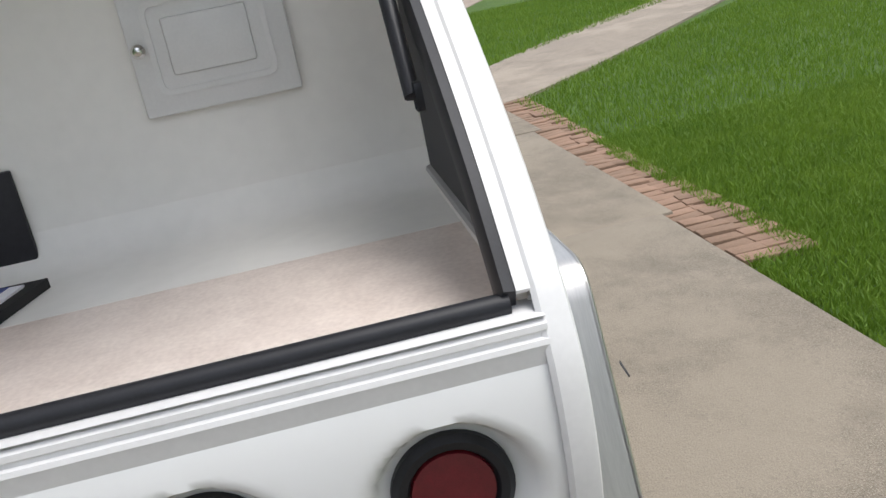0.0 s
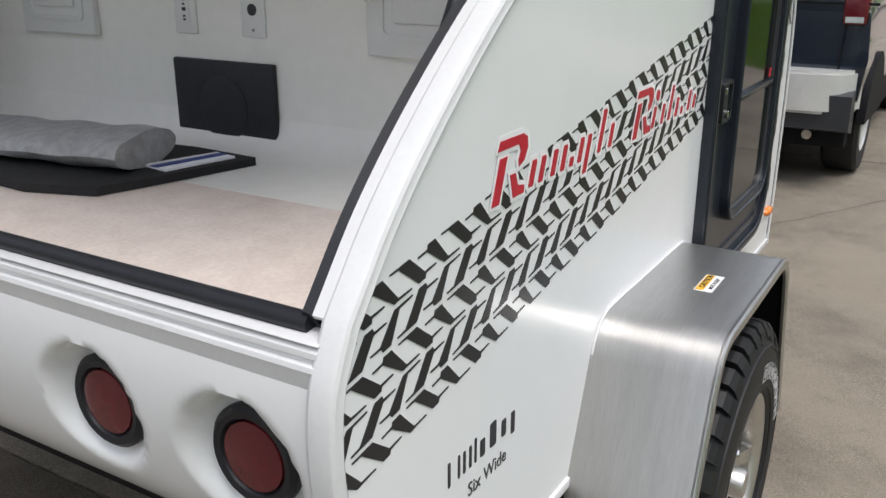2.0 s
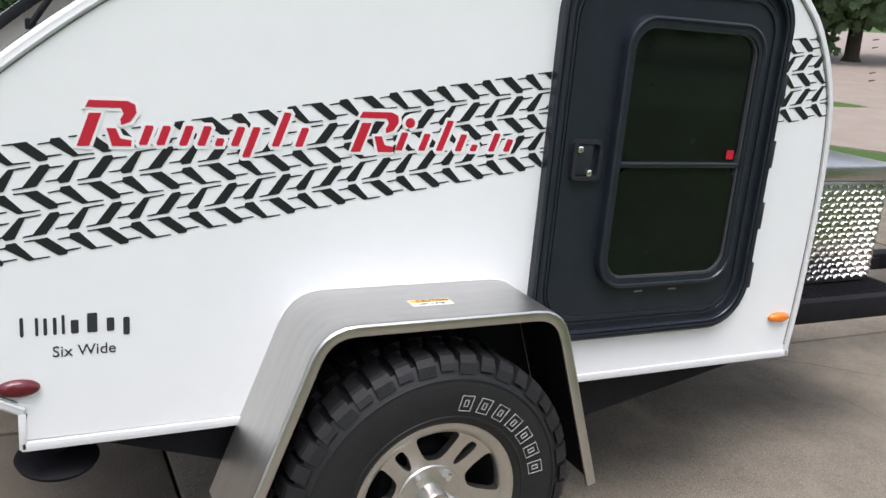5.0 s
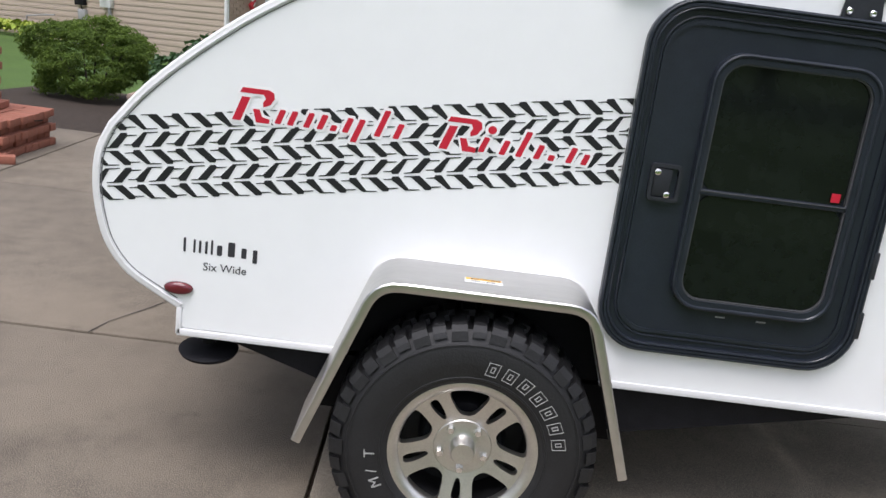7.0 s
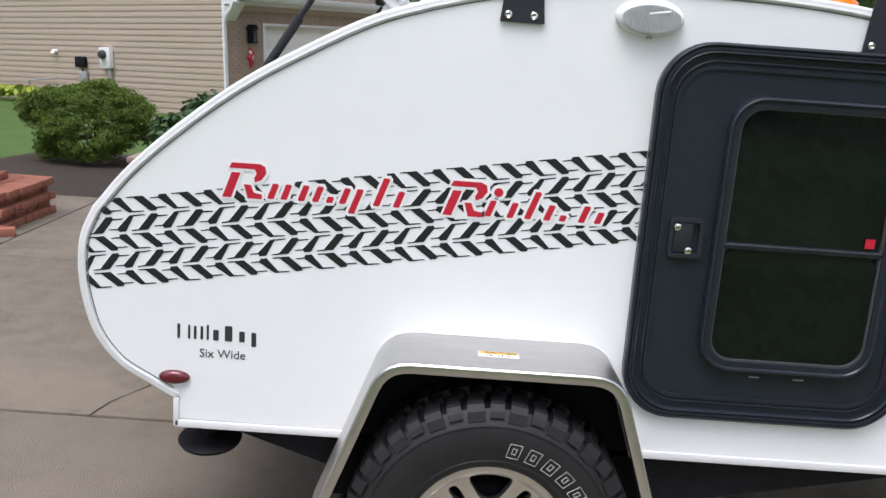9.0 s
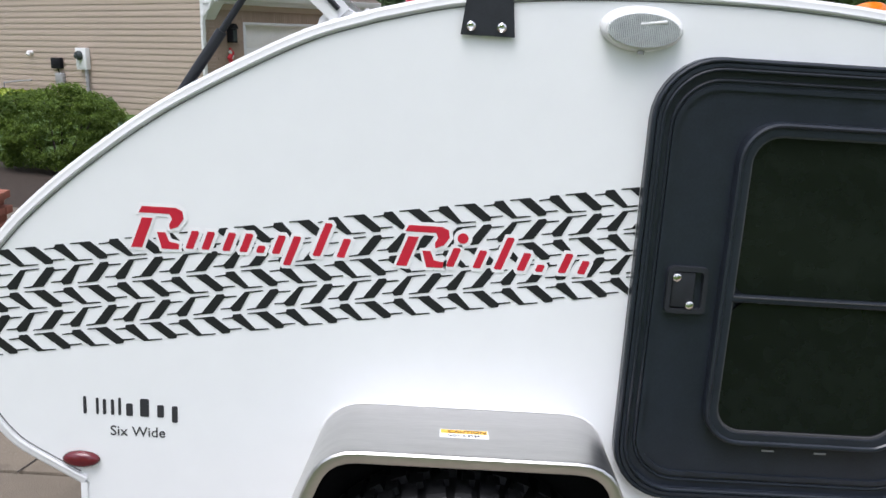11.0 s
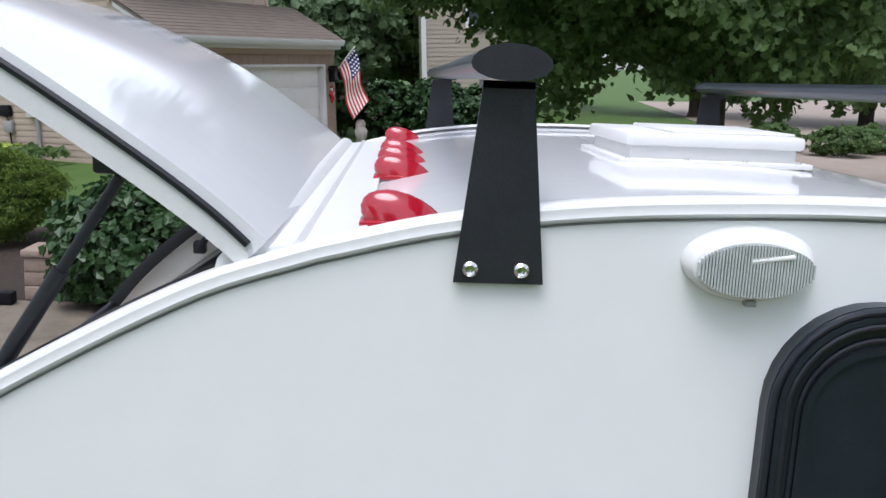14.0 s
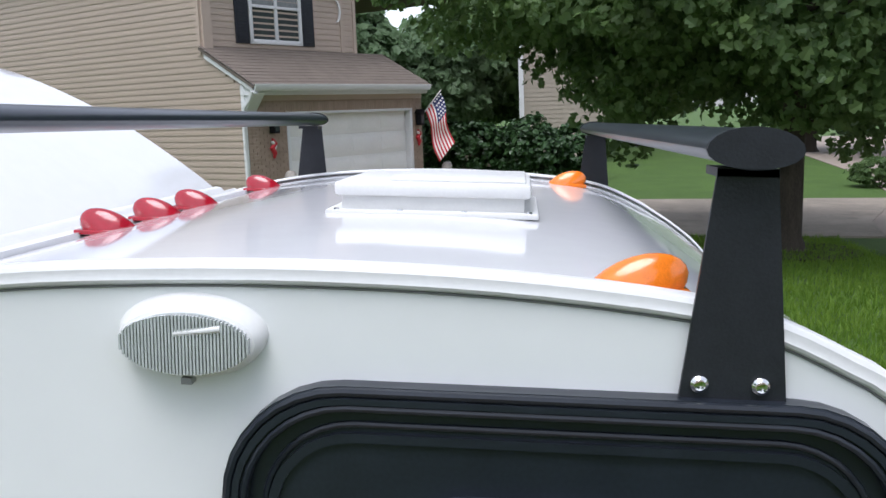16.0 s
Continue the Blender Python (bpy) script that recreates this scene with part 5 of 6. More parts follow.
for x in (0.62, 5.52):
    lan = put("wall_lantern", boxed(x - 0.07, x + 0.07, 0.03, 0.19, 1.62, 1.90, 0.01), CHASSIS, MF, label="dark wall lantern")
    put("lantern_roof", prism([(x - 0.10, 1.90), (x + 0.10, 1.90), (x + 0.02, 2.0), (x - 0.02, 2.0)], 0.01, 0.21, "y"), CHASSIS, MF, lan)
    put("lantern_pane", boxed(x - 0.05, x + 0.05, 0.19, 0.196, 1.66, 1.87), GLASS, MF, lan)
    wr = put("hanging_ornament", tube([(x, 0.03, 1.52), (x + 0.05, 0.05, 1.42), (x - 0.04, 0.05, 1.32), (x + 0.03, 0.05, 1.22), (x, 0.05, 1.12)], [0.02, 0.05, 0.055, 0.05, 0.02], sides=7), FLAGR, MF, label="red and white ornament hanging on brick")
    put("ornament_stripe", tube([(x - 0.03, 0.05, 1.46), (x + 0.04, 0.06, 1.36), (x - 0.03, 0.06, 1.27)], 0.035, sides=6), FLAGW, MF, wr)

# lean-to roof over the garage, in shingle courses
roof = put("garage_roof", prism([(0.34, 2.55), (-1.18, 3.38), (-1.18, 3.32), (0.30, 2.50)], -0.08, 5.72, "x"), SHINGLE, MF, label="brown shingle roof")
bm = bmesh.new()
for r in range(12):
    y0, y1 = 0.36 - r * 0.128, 0.36 - (r + 1) * 0.128
    z0, z1 = 2.565 + r * 0.070, 2.565 + (r + 1) * 0.070
    x = -0.1 - 0.15 * (r % 3)
    while x < 5.75:
        a, b = max(x + 0.003, -0.1), min(x + 0.297, 5.75)
        if b - a > 0.04:
            vs = [bm.verts.new(p) for p in ((a, y0, z0 + 0.010), (b, y0, z0 + 0.010), (b, y1, z1), (a, y1, z1), (a, y0, z0 - 0.005), (b, y0, z0 - 0.005))]
            bm.faces.new(vs[:4]), bm.faces.new((vs[4], vs[5], vs[1], vs[0]))
        x += 0.30
shin = put("shingles", bm, SHINGLE, MF, roof, smooth=0)
tagged(shin, kind="stuff")

# upper storey front, set back behind the lean-to
MU = wall_matrix(C + L * 1.18, F, FLOOR)
uw = put("upper_wall", boxed(0, 4.75, -0.25, -0.02, 2.9, 5.7), SIDING, MU, label="upper front wall in tan lap siding")
for k in range(22):
    z = 3.32 + k * course - 0.035
    put("siding_board", prism([(-0.02, z), (0.014, z), (0.016, z + 0.006), (0.002, z + course), (-0.02, z + course)], 0.08, 4.25, "x"), SIDING, MU, uw)
put("corner_board", boxed(4.20, 4.30, -0.02, 0.03, 3.2, 5.7), SIDING, MU, uw)
put("corner_board", boxed(4.66, 4.76, -0.02, 0.03, 3.2, 5.7), SIDING, MU, uw)
for k in range(22):
    z = 3.32 + k * course - 0.035
    put("siding_board", prism([(-0.02, z), (0.008, z), (0.010, z + 0.006), (-0.004, z + course), (-0.02, z + course)], 4.30, 4.68, "x"), SIDING, MU, uw)
wn2 = put("window", boxed(1.38, 2.83, -0.02, 0.012, 3.58, 4.96), GLASS, MU, label="white double window with dark shutters")
for a, b, c, d in ((1.31, 1.40, 3.52, 5.02), (2.79, 2.88, 3.52, 5.02), (2.055, 2.135, 3.56, 4.98), (1.31, 2.88, 3.50, 3.60), (1.31, 2.88, 4.92, 5.02), (1.39, 2.80, 4.26, 4.32)):
    put("window_frame", boxed(a, b, 0.0, 0.05, c, d, 0.004), TRIM, MU, wn2)
# A thin mottled grey sheet covers the upper half of each pane.
for a, b in ((1.40, 2.055), (2.135, 2.79)):
    put("curtain", boxed(a + 0.02, b - 0.02, 0.0125, 0.015, 4.33, 4.92), PANEGREY, MU, wn2)
for a, b in ((0.92, 1.29), (2.90, 3.27)):
    sh = put("shutter", boxed(a, b, 0.0, 0.045, 3.50, 5.04, 0.005), SHUTTER, MU, label="dark blue louvred shutter")
    for k in range(22):
        put("louvre", boxed(a + 0.05, b - 0.05, 0.044, 0.056, 3.58 + k * 0.064, 3.615 + k * 0.064), SHUTTER, MU, sh)
put("moon_ornament", prism([(4.0 + 0.16 * math.cos(t) + (0.0 if i < 9 else 0.06), 4.35 + 0.26 * math.sin(t)) for i, t in enumerate([radians(-80 + 20 * k) for k in range(9)] + [radians(70 - 20 * k) for k in range(8)])], 0.02, 0.05, "y"), FLAGW, MU, label="white crescent ornament")
put("main_roof", prism([(0.45, 5.62), (-3.5, 7.4), (-7.5, 5.62), (-7.5, 5.5), (0.45, 5.5)], -0.3, 13, "x"), SHINGLE, MU, label="brown shingle main roof")
put("rear_wall", boxed(0, 12.0, -11.8, -11.5, 0, 5.6), SIDING, MU)

# utility boxes on the side wall
def wall_x(d):
    return side_len - d


mb = put("electric_meter", boxed(wall_x(3.74), wall_x(3.41), 0.02, 0.14, 1.02, 1.48, 0.01), PLASTIC, MS, label="grey electric meter box with conduit")
put("meter_glass", lathe([(0.10, 0), (0.10, 0.05), (0.07, 0.10), (0.0001, 0.11)], pose(wall_x(3.60), 0.14, 1.32, -90, 0, 0), n=20), GLASS, MS, mb)
put("conduit", tube([(wall_x(3.48), 0.08, 1.02), (wall_x(3.48), 0.08, 0.06)], 0.04, sides=8), GREYPL, MS, mb)
cb = put("cable_box", boxed(wall_x(4.62), wall_x(4.30), 0.02, 0.12, 1.02, 1.26, 0.02), CHASSIS, MS, label="dark cable box")
put("junction_box", boxed(wall_x(4.52), wall_x(4.28), 0.02, 0.11, 0.68, 0.93, 0.01), GREYPL, MS, label="grey junction box")
put("cable", tube([(wall_x(4.46), 0.06, 1.02), (wall_x(4.42), 0.06, 0.93), (wall_x(4.40), 0.05, 0.5), (wall_x(4.36), 0.05, 0.05)], 0.016, sides=6), CHASSIS, MS)
put("ground_box", boxed(wall_x(4.5), wall_x(4.1), 0.25, 0.5, 0.0, 0.30, 0.02), GREYPL, MS, label="grey utility pedestal")
put("vent_pipe", tube([(wall_x(5.37), 0.0, 1.36), (wall_x(5.37), 0.10, 1.36), (wall_x(5.37), 0.13, 1.30)], 0.05, sides=10), PLASTIC, MS, label="white plastic vent elbow")
gm = put("gas_meter", boxed(wall_x(6.4), wall_x(6.1), 0.08, 0.28, 0.25, 0.50, 0.04), GREYPL, MS, label="grey gas meter with pipes")
put("gas_pipe", tube([(wall_x(6.3), 0.15, 0.5), (wall_x(6.3), 0.15, 0.66), (wall_x(5.7), 0.15, 0.72), (wall_x(5.35), 0.10, 0.74)], 0.02, sides=7), GREYPL, MS, gm)
put("gas_pipe", tube([(wall_x(6.3), 0.15, 0.25), (wall_x(6.3), 0.15, 0.0)], 0.02, sides=7), GREYPL, MS, gm)

# flag on its pole at the garage's far corner
flag = thing("flag", "striped flag on a slanted pole", "flag")
UPRIGHT.add(flag)
base = C + F * 5.66 + OUT * 0.05 + Vector((0, 0, 1.78))
tip = base + OUT * 0.55 + F * 0.1 + Vector((0, 0, 0.62))
part("pole", tube([base, tip], 0.014, sides=7), FLAGW, flag)


def flag_point(u, v):
    top = base.lerp(tip, 0.95 - 0.75 * v)
    return top + Vector((0.10 * math.sin(u * 7) * 0.4 + u * 0.30, -0.12 * u, -1.25 * u)) + Vector((0, 0.06 * math.sin(u * 9 + v * 3), 0))


for k in range(13):
    bm = bmesh.new()
    n = 14
    start = 0.42 if k < 7 else 0.0
    us = [start + (1 - start) * i / n for i in range(n + 1)]
    rows2 = [(bm.verts.new(flag_point(u, k / 13)), bm.verts.new(flag_point(u, (k + 1) / 13))) for u in us]
    for a, b in zip(rows2, rows2[1:]):
        bm.faces.new((a[0], b[0], b[1], a[1]))
    part("stripe", bm, FLAGR if k % 2 == 0 else FLAGW, flag)
bm = bmesh.new()
rows2 = [[bm.verts.new(flag_point(0.42 * i / 6, 7 / 13 * j / 4)) for j in range(5)] for i in range(7)]
for i in range(6):
    for j in range(4):
        bm.faces.new((rows2[i][j], rows2[i + 1][j], rows2[i + 1][j + 1], rows2[i][j + 1]))
part("canton", bm, FLAGB, flag)
for i in range(5):
    for j in range(4):
        q = flag_point(0.04 + 0.08 * i, (0.6 + 1.6 * j) / 13)
        part("star_mark", boxed(q.x - 0.022, q.x + 0.022, q.y - 0.018, q.y - 0.012, q.z - 0.02, q.z + 0.02), FLAGW, flag)

# garden statues by the garage
for d, o, h in ((0.55, 0.55, 0.85), (5.9, 0.6, 0.75)):
    m = wall_matrix(C + F * d, F, ground_z(*(C + F * d + OUT * o)[:2]) - 0.05) @ Matrix.Translation((0, o, 0))
    bm = lathe([(0.17, 0), (0.16, 0.10), (0.10, 0.16), (0.13, 0.34 * h / 0.8), (0.16, 0.52 * h / 0.8), (0.10, 0.62 * h / 0.8), (0.11, 0.70 * h / 0.8), (0.07, h), (0.0001, h + 0.02)], None, n=14)
    for v in bm.verts:
        v.co += Vector((0.05 * noise.noise(v.co * 6), 0.05 * noise.noise(v.co * 6 + Vector((4, 0, 0))), 0))
    bmesh.ops.transform(bm, matrix=m, verts=bm.verts)
    UPRIGHT.add(solo("garden_statue", bm, STATUE, "weathered cast-stone garden figure beside the garage", "statue", "garden statues"))

# a second house far behind the trees
far = thing("far_house", "beige house half hidden behind trees", "house")
UPRIGHT.add(far)
gz = ground_z(1, 33)
fw = part("wall", boxed(0.7, 3.9, 33, 42, gz - 0.3, 6.4), CLOUDM, far)
for k in range(38):
    part("siding_board", prism([(32.985, gz + 0.1 + k * 0.165), (33.0, gz + 0.1 + k * 0.165), (33.0, gz + 0.26 + k * 0.165), (32.997, gz + 0.26 + k * 0.165)], 0.7, 3.9, "x"), CLOUDM, fw)
part("roof", prism([(32.6, 6.3), (37.5, 9.2), (42.4, 6.3), (42.4, 6.15), (32.6, 6.15)], 0.3, 4.3, "x"), SHINGLE, far)
part("corner_board", boxed(0.64, 0.82, 32.93, 33.1, gz, 6.4), TRIM, far)
w = part("window", boxed(2.4, 3.3, 32.93, 33.0, 3.4, 4.8), GLASS, far)
part("window_frame", ring([(2.3, 3.3), (3.4, 3.3), (3.4, 4.9), (2.3, 4.9)], [(2.42, 3.42), (3.28, 3.42), (3.28, 4.78), (2.42, 4.78)], 32.88, 32.96), TRIM, w)
fence = thing("picket_fence", "weathered wooden fence along a back garden", "fence")
UPRIGHT.add(fence)
pick = mesh_of("picket", prism([(-0.06, 0), (0.06, 0), (0.06, 1.35), (0, 1.45), (-0.06, 1.35)], -0.01, 0.01), WOODF)
for k in range(26):
    ob = part("picket", pick, None, fence)
    x = -3.0 + k * 0.16
    ob.matrix_basis = pose(x, 30.0, ground_z(x, 30) - 0.05)
part("rail", boxed(-3.1, 1.1, 30.01, 30.05, ground_z(0, 30) + 0.9, ground_z(0, 30) + 1.0), WOODF, fence)


# ---- plants ----
def leaf_mesh(name, centres, normals, size, material, seed, lobed=True, narrow=0.5):
    """Many small leaves in one mesh: each a pointed, slightly folded blade."""
    rng = np.random.default_rng(seed)
    n = len(centres)
    nrm = normals + rng.normal(0, 0.55, (n, 3))
    nrm /= np.linalg.norm(nrm, axis=1, keepdims=True) + 1e-9
    t = np.cross(nrm, rng.normal(0, 1, (n, 3)))
    t /= np.linalg.norm(t, axis=1, keepdims=True) + 1e-9
    b = np.cross(nrm, t)
    s = size * rng.uniform(0.6, 1.35, (n, 1))
    if lobed:
        shape = [(-0.5, 0, 0), (-0.25, 0.42, 0.10), (0.05, 0.25, 0.05), (0.20, 0.5, 0.12), (0.55, 0, -0.05), (0.20, -0.5, 0.12), (0.05, -0.25, 0.05), (-0.25, -0.42, 0.10)]
        fs = [(0, 1, 2, 7), (7, 2, 4), (2, 3, 4), (7, 4, 5), (7, 5, 6)]
        fs = [(0, 1, 2), (0, 2, 4), (2, 3, 4), (0, 4, 6), (4, 5, 6), (0, 6, 7)]
    else:
        shape = [(-0.5, 0, 0), (0, narrow, 0.12), (0.55, 0, -0.06), (0, -narrow, 0.12)]
        fs = [(0, 1, 2), (0, 2, 3)]
    verts = np.stack([centres + t * s * x + b * s * y + nrm * s * z for x, y, z in shape], 1).reshape(-1, 3)
    k = len(shape)
    base = (np.arange(n) * k)[:, None, None]
    faces = (base + np.array(fs)[None]).reshape(-1, 3)
    me = bpy.data.meshes.new(name)
    me.from_pydata(verts.tolist(), [], faces.tolist())
    me.materials.append(material)
    return me


def crown_points(centre, radii, clumps, per, seed, clump_r=0.18, low=-0.8, hollow=0.55):
    """Leaves gathered in clumps spread over an uneven crown, with gaps between."""
    rng = np.random.default_rng(seed)
    d = rng.normal(0, 1, (clumps, 3))
    d /= np.linalg.norm(d, axis=1, keepdims=True)
    d = d[d[:, 2] > low]
    lump = np.array([0.82 + 0.32 * noise.noise(Vector(v * 2.1) + Vector((seed, 0, 0))) for v in d])
    r = rng.uniform(hollow, 1.0, len(d)) ** 0.6 * lump
    c = d * r[:, None]
    pts, nrm = [], []
    for q, dd in zip(c, d):
        m = int(per * rng.uniform(0.6, 1.4))
        g = rng.normal(0, 1, (m, 3))
        g /= np.linalg.norm(g, axis=1, keepdims=True)
        g *= rng.uniform(0.2, 1.0, (m, 1)) ** 0.5 * clump_r * rng.uniform(0.7, 1.4)
        g[:, 2] *= 0.6
        pts.append(q + g)
        nn = g / clump_r * 0.7 + dd * 0.5 + np.array([0, 0, 0.6])
        nrm.append(nn)
    pts, nrm = np.concatenate(pts), np.concatenate(nrm)
    return pts * np.array(radii) + np.array(centre), nrm


def tree(name, x, y, trunk_r, height, centre_z, radii, clumps, per, leaf, material, label, seed, limbs=9, group="", clump_r=0.18, low=-0.8, offset=(0, 0)):
    z0 = ground_z(x, y) - 0.05
    t = thing(name, label, "tree", group)
    UPRIGHT.add(t)
    rng = random.Random(seed)
    bm = tube([(x, y, z0), (x, y, z0 + 0.25), (x + 0.05, y, z0 + height * 0.4), (x, y + 0.08, z0 + height * 0.75), (x, y, z0 + height)],
              [trunk_r * 1.5, trunk_r * 1.05, trunk_r * 0.85, trunk_r * 0.5, trunk_r * 0.15], sides=12)
    part("trunk", bm, BARK, t)
    cx, cy = x + offset[0], y + offset[1]
    for k in range(limbs):
        a = k * 2.4 + rng.uniform(-0.3, 0.3)
        h = z0 + height * rng.uniform(0.28, 0.75)
        reach = rng.uniform(0.55, 0.85)
        e = Vector((cx + radii[0] * reach * math.cos(a), cy + radii[1] * reach * math.sin(a), z0 + centre_z + radii[2] * rng.uniform(-0.4, 0.5)))
        s = Vector((x, y, h))
        mid = s.lerp(e, 0.5) + Vector((0, 0, 0.12 * radii[2]))
        part("limb", tube([s, mid, e], [trunk_r * 0.38, trunk_r * 0.22, trunk_r * 0.06], sides=7), BARK, t)
    pts, nrm = crown_points((cx, cy, z0 + centre_z), radii, clumps, per, seed, clump_r, low)
    crown = part("crown", leaf_mesh("crown", pts, nrm, leaf, material, seed), None, t)
    return t


tree("maple_tree", 4.5, 11.9, 0.17, 6.0, 4.7, (5.5, 4.5, 3.9), 2300, 34, 0.125, LEAF, "broad green maple standing in a mulch ring", 11, 12, clump_r=0.085, low=-0.93, offset=(-0.5, 0.3))
ring_m = land("mulch_ring", [(4.5 + 1.0 * math.cos(k * math.tau / 18), 11.9 + 0.9 * math.sin(k * math.tau / 18)) for k in range(18)], -0.05, MULCH, "dark mulch ring under a tree", "mulch ring", 5.0, 0.04)
spots = [(-13, 34, 11, 5.5), (-7.5, 38, 7.0, 4.0), (-3.4, 42, 6.6, 3.6), (0.5, 46, 10.5, 4.6), (6.5, 47, 12.5, 5.2), (13.5, 40, 12.5, 5.0), (18, 33, 12, 5.5), (24, 30, 12, 5.5), (30, 24, 12, 5.5)]
for i, (x, y, h, r) in enumerate(spots):
    tree("background_tree", x, y, 0.28, h * 0.8, h * 0.52, (r, r * 0.8, h * 0.50), 900, 30, 0.40, LEAFHAZE if i % 3 else LEAF, "tall dense dark green tree in the distance", 40 + i, 5, "background trees", 0.15, -0.98)
for i, (x, y, h, r) in enumerate([(44, 8, 12, 7), (52, -6, 13, 7), (48, -20, 12, 7), (40, 18, 12, 6), (-20, 30, 12, 6), (-24, 12, 11, 6), (-22, -4, 12, 6), (-6, -24, 12, 7), (10, -26, 12, 7), (-20, -18, 12, 7), (26, -32, 12, 7), (44, -34, 13, 8)]):
    tree("background_tree", x, y, 0.3, h * 0.8, h * 0.52, (r, r, h * 0.5), 260, 14, 0.8, LEAFHAZE, "tall dense dark green tree in the distance", 80 + i, 4, "background trees", 0.17, -0.95)


def shrub(name, x, y, radii, clumps, per, leaf, material, label, seed, group="", lobed=False, narrow=0.42, clump_r=0.16, up=0.0):
    z0 = ground_z(x, y) - 0.05
    t = thing(name, label, "shrub", group)
    UPRIGHT.add(t)
    for k in range(6):
        a = k * 1.05
        part("stem", tube([(x + 0.05 * math.cos(a), y + 0.05 * math.sin(a), z0 - 0.02), (x + radii[0] * 0.5 * math.cos(a), y + radii[1] * 0.5 * math.sin(a), z0 + radii[2] * 1.1)], [0.02, 0.006], sides=6), BARK, t)
    pts, nrm = crown_points((x, y, z0 + radii[2] * 0.92), radii, clumps, per, seed, clump_r, -0.9, 0.72)
    pts[:, 2] = np.maximum(pts[:, 2], z0 + 0.03)
    part("foliage", leaf_mesh("foliage", pts, nrm, leaf, material, seed, lobed, narrow), None, t)
    return t


shrub("broadleaf_shrub", -1.95, 5.78, (0.95, 0.75, 0.60), 480, 32, 0.075, LEAFB, "rounded dark green broadleaf shrub beside a stone pillar", 21)
shrub("yew_shrub", -4.30, 8.1, (0.82, 0.74, 0.56), 640, 46, 0.050, YEW, "feathery yellow-green yew shrub in mulch", 22, narrow=0.14, clump_r=0.12)
for i, (x, y, r, h) in enumerate([(-0.6, 24.5, 1.0, 0.95), (0.9, 24.0, 1.1, 1.0), (2.3, 24.8, 1.0, 0.9), (-1.9, 25.5, 1.0, 1.1)]):
    shrub("hedge_shrub", x, y, (r, r * 0.8, h), 160, 22, 0.16, LEAFB, "dark clipped hedge shrub", 60 + i, "hedge shrubs", clump_r=0.18)
for i, (x, y) in enumerate([(11.0, 21.0), (12.4, 22.0), (9.8, 22.4)]):
    shrub("roadside_shrub", x, y, (0.9, 0.8, 0.45), 120, 20, 0.12, LEAF, "light green shrub beside the street", 66 + i, "roadside shrubs")
for i in range(13):
    d = 2.55 + i * 0.42
    p = C + L * d + Vector((L.y, -L.x, 0)) * -0.55
    rng = np.random.default_rng(100 + i)
    z0 = ground_z(p.x, p.y) - 0.05
    n = 46
    a = rng.uniform(0, math.tau, n)
    el = rng.uniform(0.15, 1.25, n)
    rad = 0.14 + 0.16 * np.cos(el)
    pts = np.stack([p.x + rad * np.cos(a), p.y + rad * np.sin(a), z0 + 0.10 + 0.24 * np.sin(el)], 1)
    nrm = np.stack([np.cos(a) * 0.5, np.sin(a) * 0.5, 0.9 + 0 * a], 1)
    h = solo("hosta", leaf_mesh("hosta", pts, nrm, 0.20, HOSTA if i > 2 else LEAF, 100 + i, False, 0.30), None, "variegated yellow-green hosta clump against the house", "hosta", "hostas by the wall")
    UPRIGHT.add(h)

# ---- stone pillar, brick stack ----
pillar = thing("stone_pillar", "low pillar of tan split-face blocks with a cap", "pillar")
block = mesh_of("block", boxed(-0.16, 0.16, -0.15, 0.15, -0.055, 0.055, 0.008), STONE)
PX, PY = -2.86, 5.88
for k in range(3):
    ob = part("block", block, None, pillar)
    ob.matrix_basis = pose(PX + random.uniform(-0.006, 0.006), PY + random.uniform(-0.006, 0.006), 0.055 + k * 0.114, 0, 0, random.choice((0, 180)))
part("cap_stone", boxed(PX - 0.18, PX + 0.18, PY - 0.17, PY + 0.17, 0.342, 0.40, 0.012), STONE, pillar)
lamp = thing("path_light", "small black box light on the drive", "path light")
part("lamp_body", boxed(-3.16, -3.05, 5.55, 5.65, 0.004, 0.10, 0.006), CHASSIS, lamp)

stack = thing("brick_stack", "stepped stack of loose red bricks on the drive", "brick stack")
brick = mesh_of("brick", boxed(-0.100, 0.100, -0.047, 0.047, -0.029, 0.029, 0.003), BRICKR)
SX, SY = -3.42, 4.02
for row in range(13):
    depth = 1 if row < 5 else 0
    x_edge = SX - (0.0 if row < 5 else 0.22 if row < 6 else 0.34)
    z = 0.033 + row * 0.0595
    turn = row % 2
    for i in range(4 if row < 5 else 3):
        for j in range(9 if row < 5 else 7):
            if turn:
                x, y, a = x_edge - 0.05 - 0.10 * i * 2, SY + 0.10 + j * 0.1, 0
                x = x_edge - 0.10 - 0.205 * i
            else:
                x, y, a = x_edge - 0.05 - 0.205 * i, SY + 0.10 + j * 0.1, 0
            if 0 < i < 2 and 0 < j < 6 and row < 4:
                continue
            ob = part("brick", brick, None, stack)
            ob.matrix_basis = pose(x + random.uniform(-0.012, 0.012), y + random.uniform(-0.004, 0.004), z, 0, 0, random.uniform(-2.5, 2.5))
ob = part("brick", brick, None, stack)
ob.matrix_basis = pose(-3.36, 4.02, 0.033, 0, 0, 25)
blackbox = solo("solar_light", box(boxed(-3.95, -3.80, 4.30, 4.45, 0.8115, 0.90, 0.01), -3.97, -3.78, 4.28, 4.47, 0.895, 0.915, 0.004), CHASSIS, "black plastic box light on top of the bricks", "light")

# ---- tow car ----
car = thing("tow_car", "dark blue sport utility vehicle with silver bumper, parked ahead", "car")
X0, YR, YL = 4.30, 0.09, 1.79


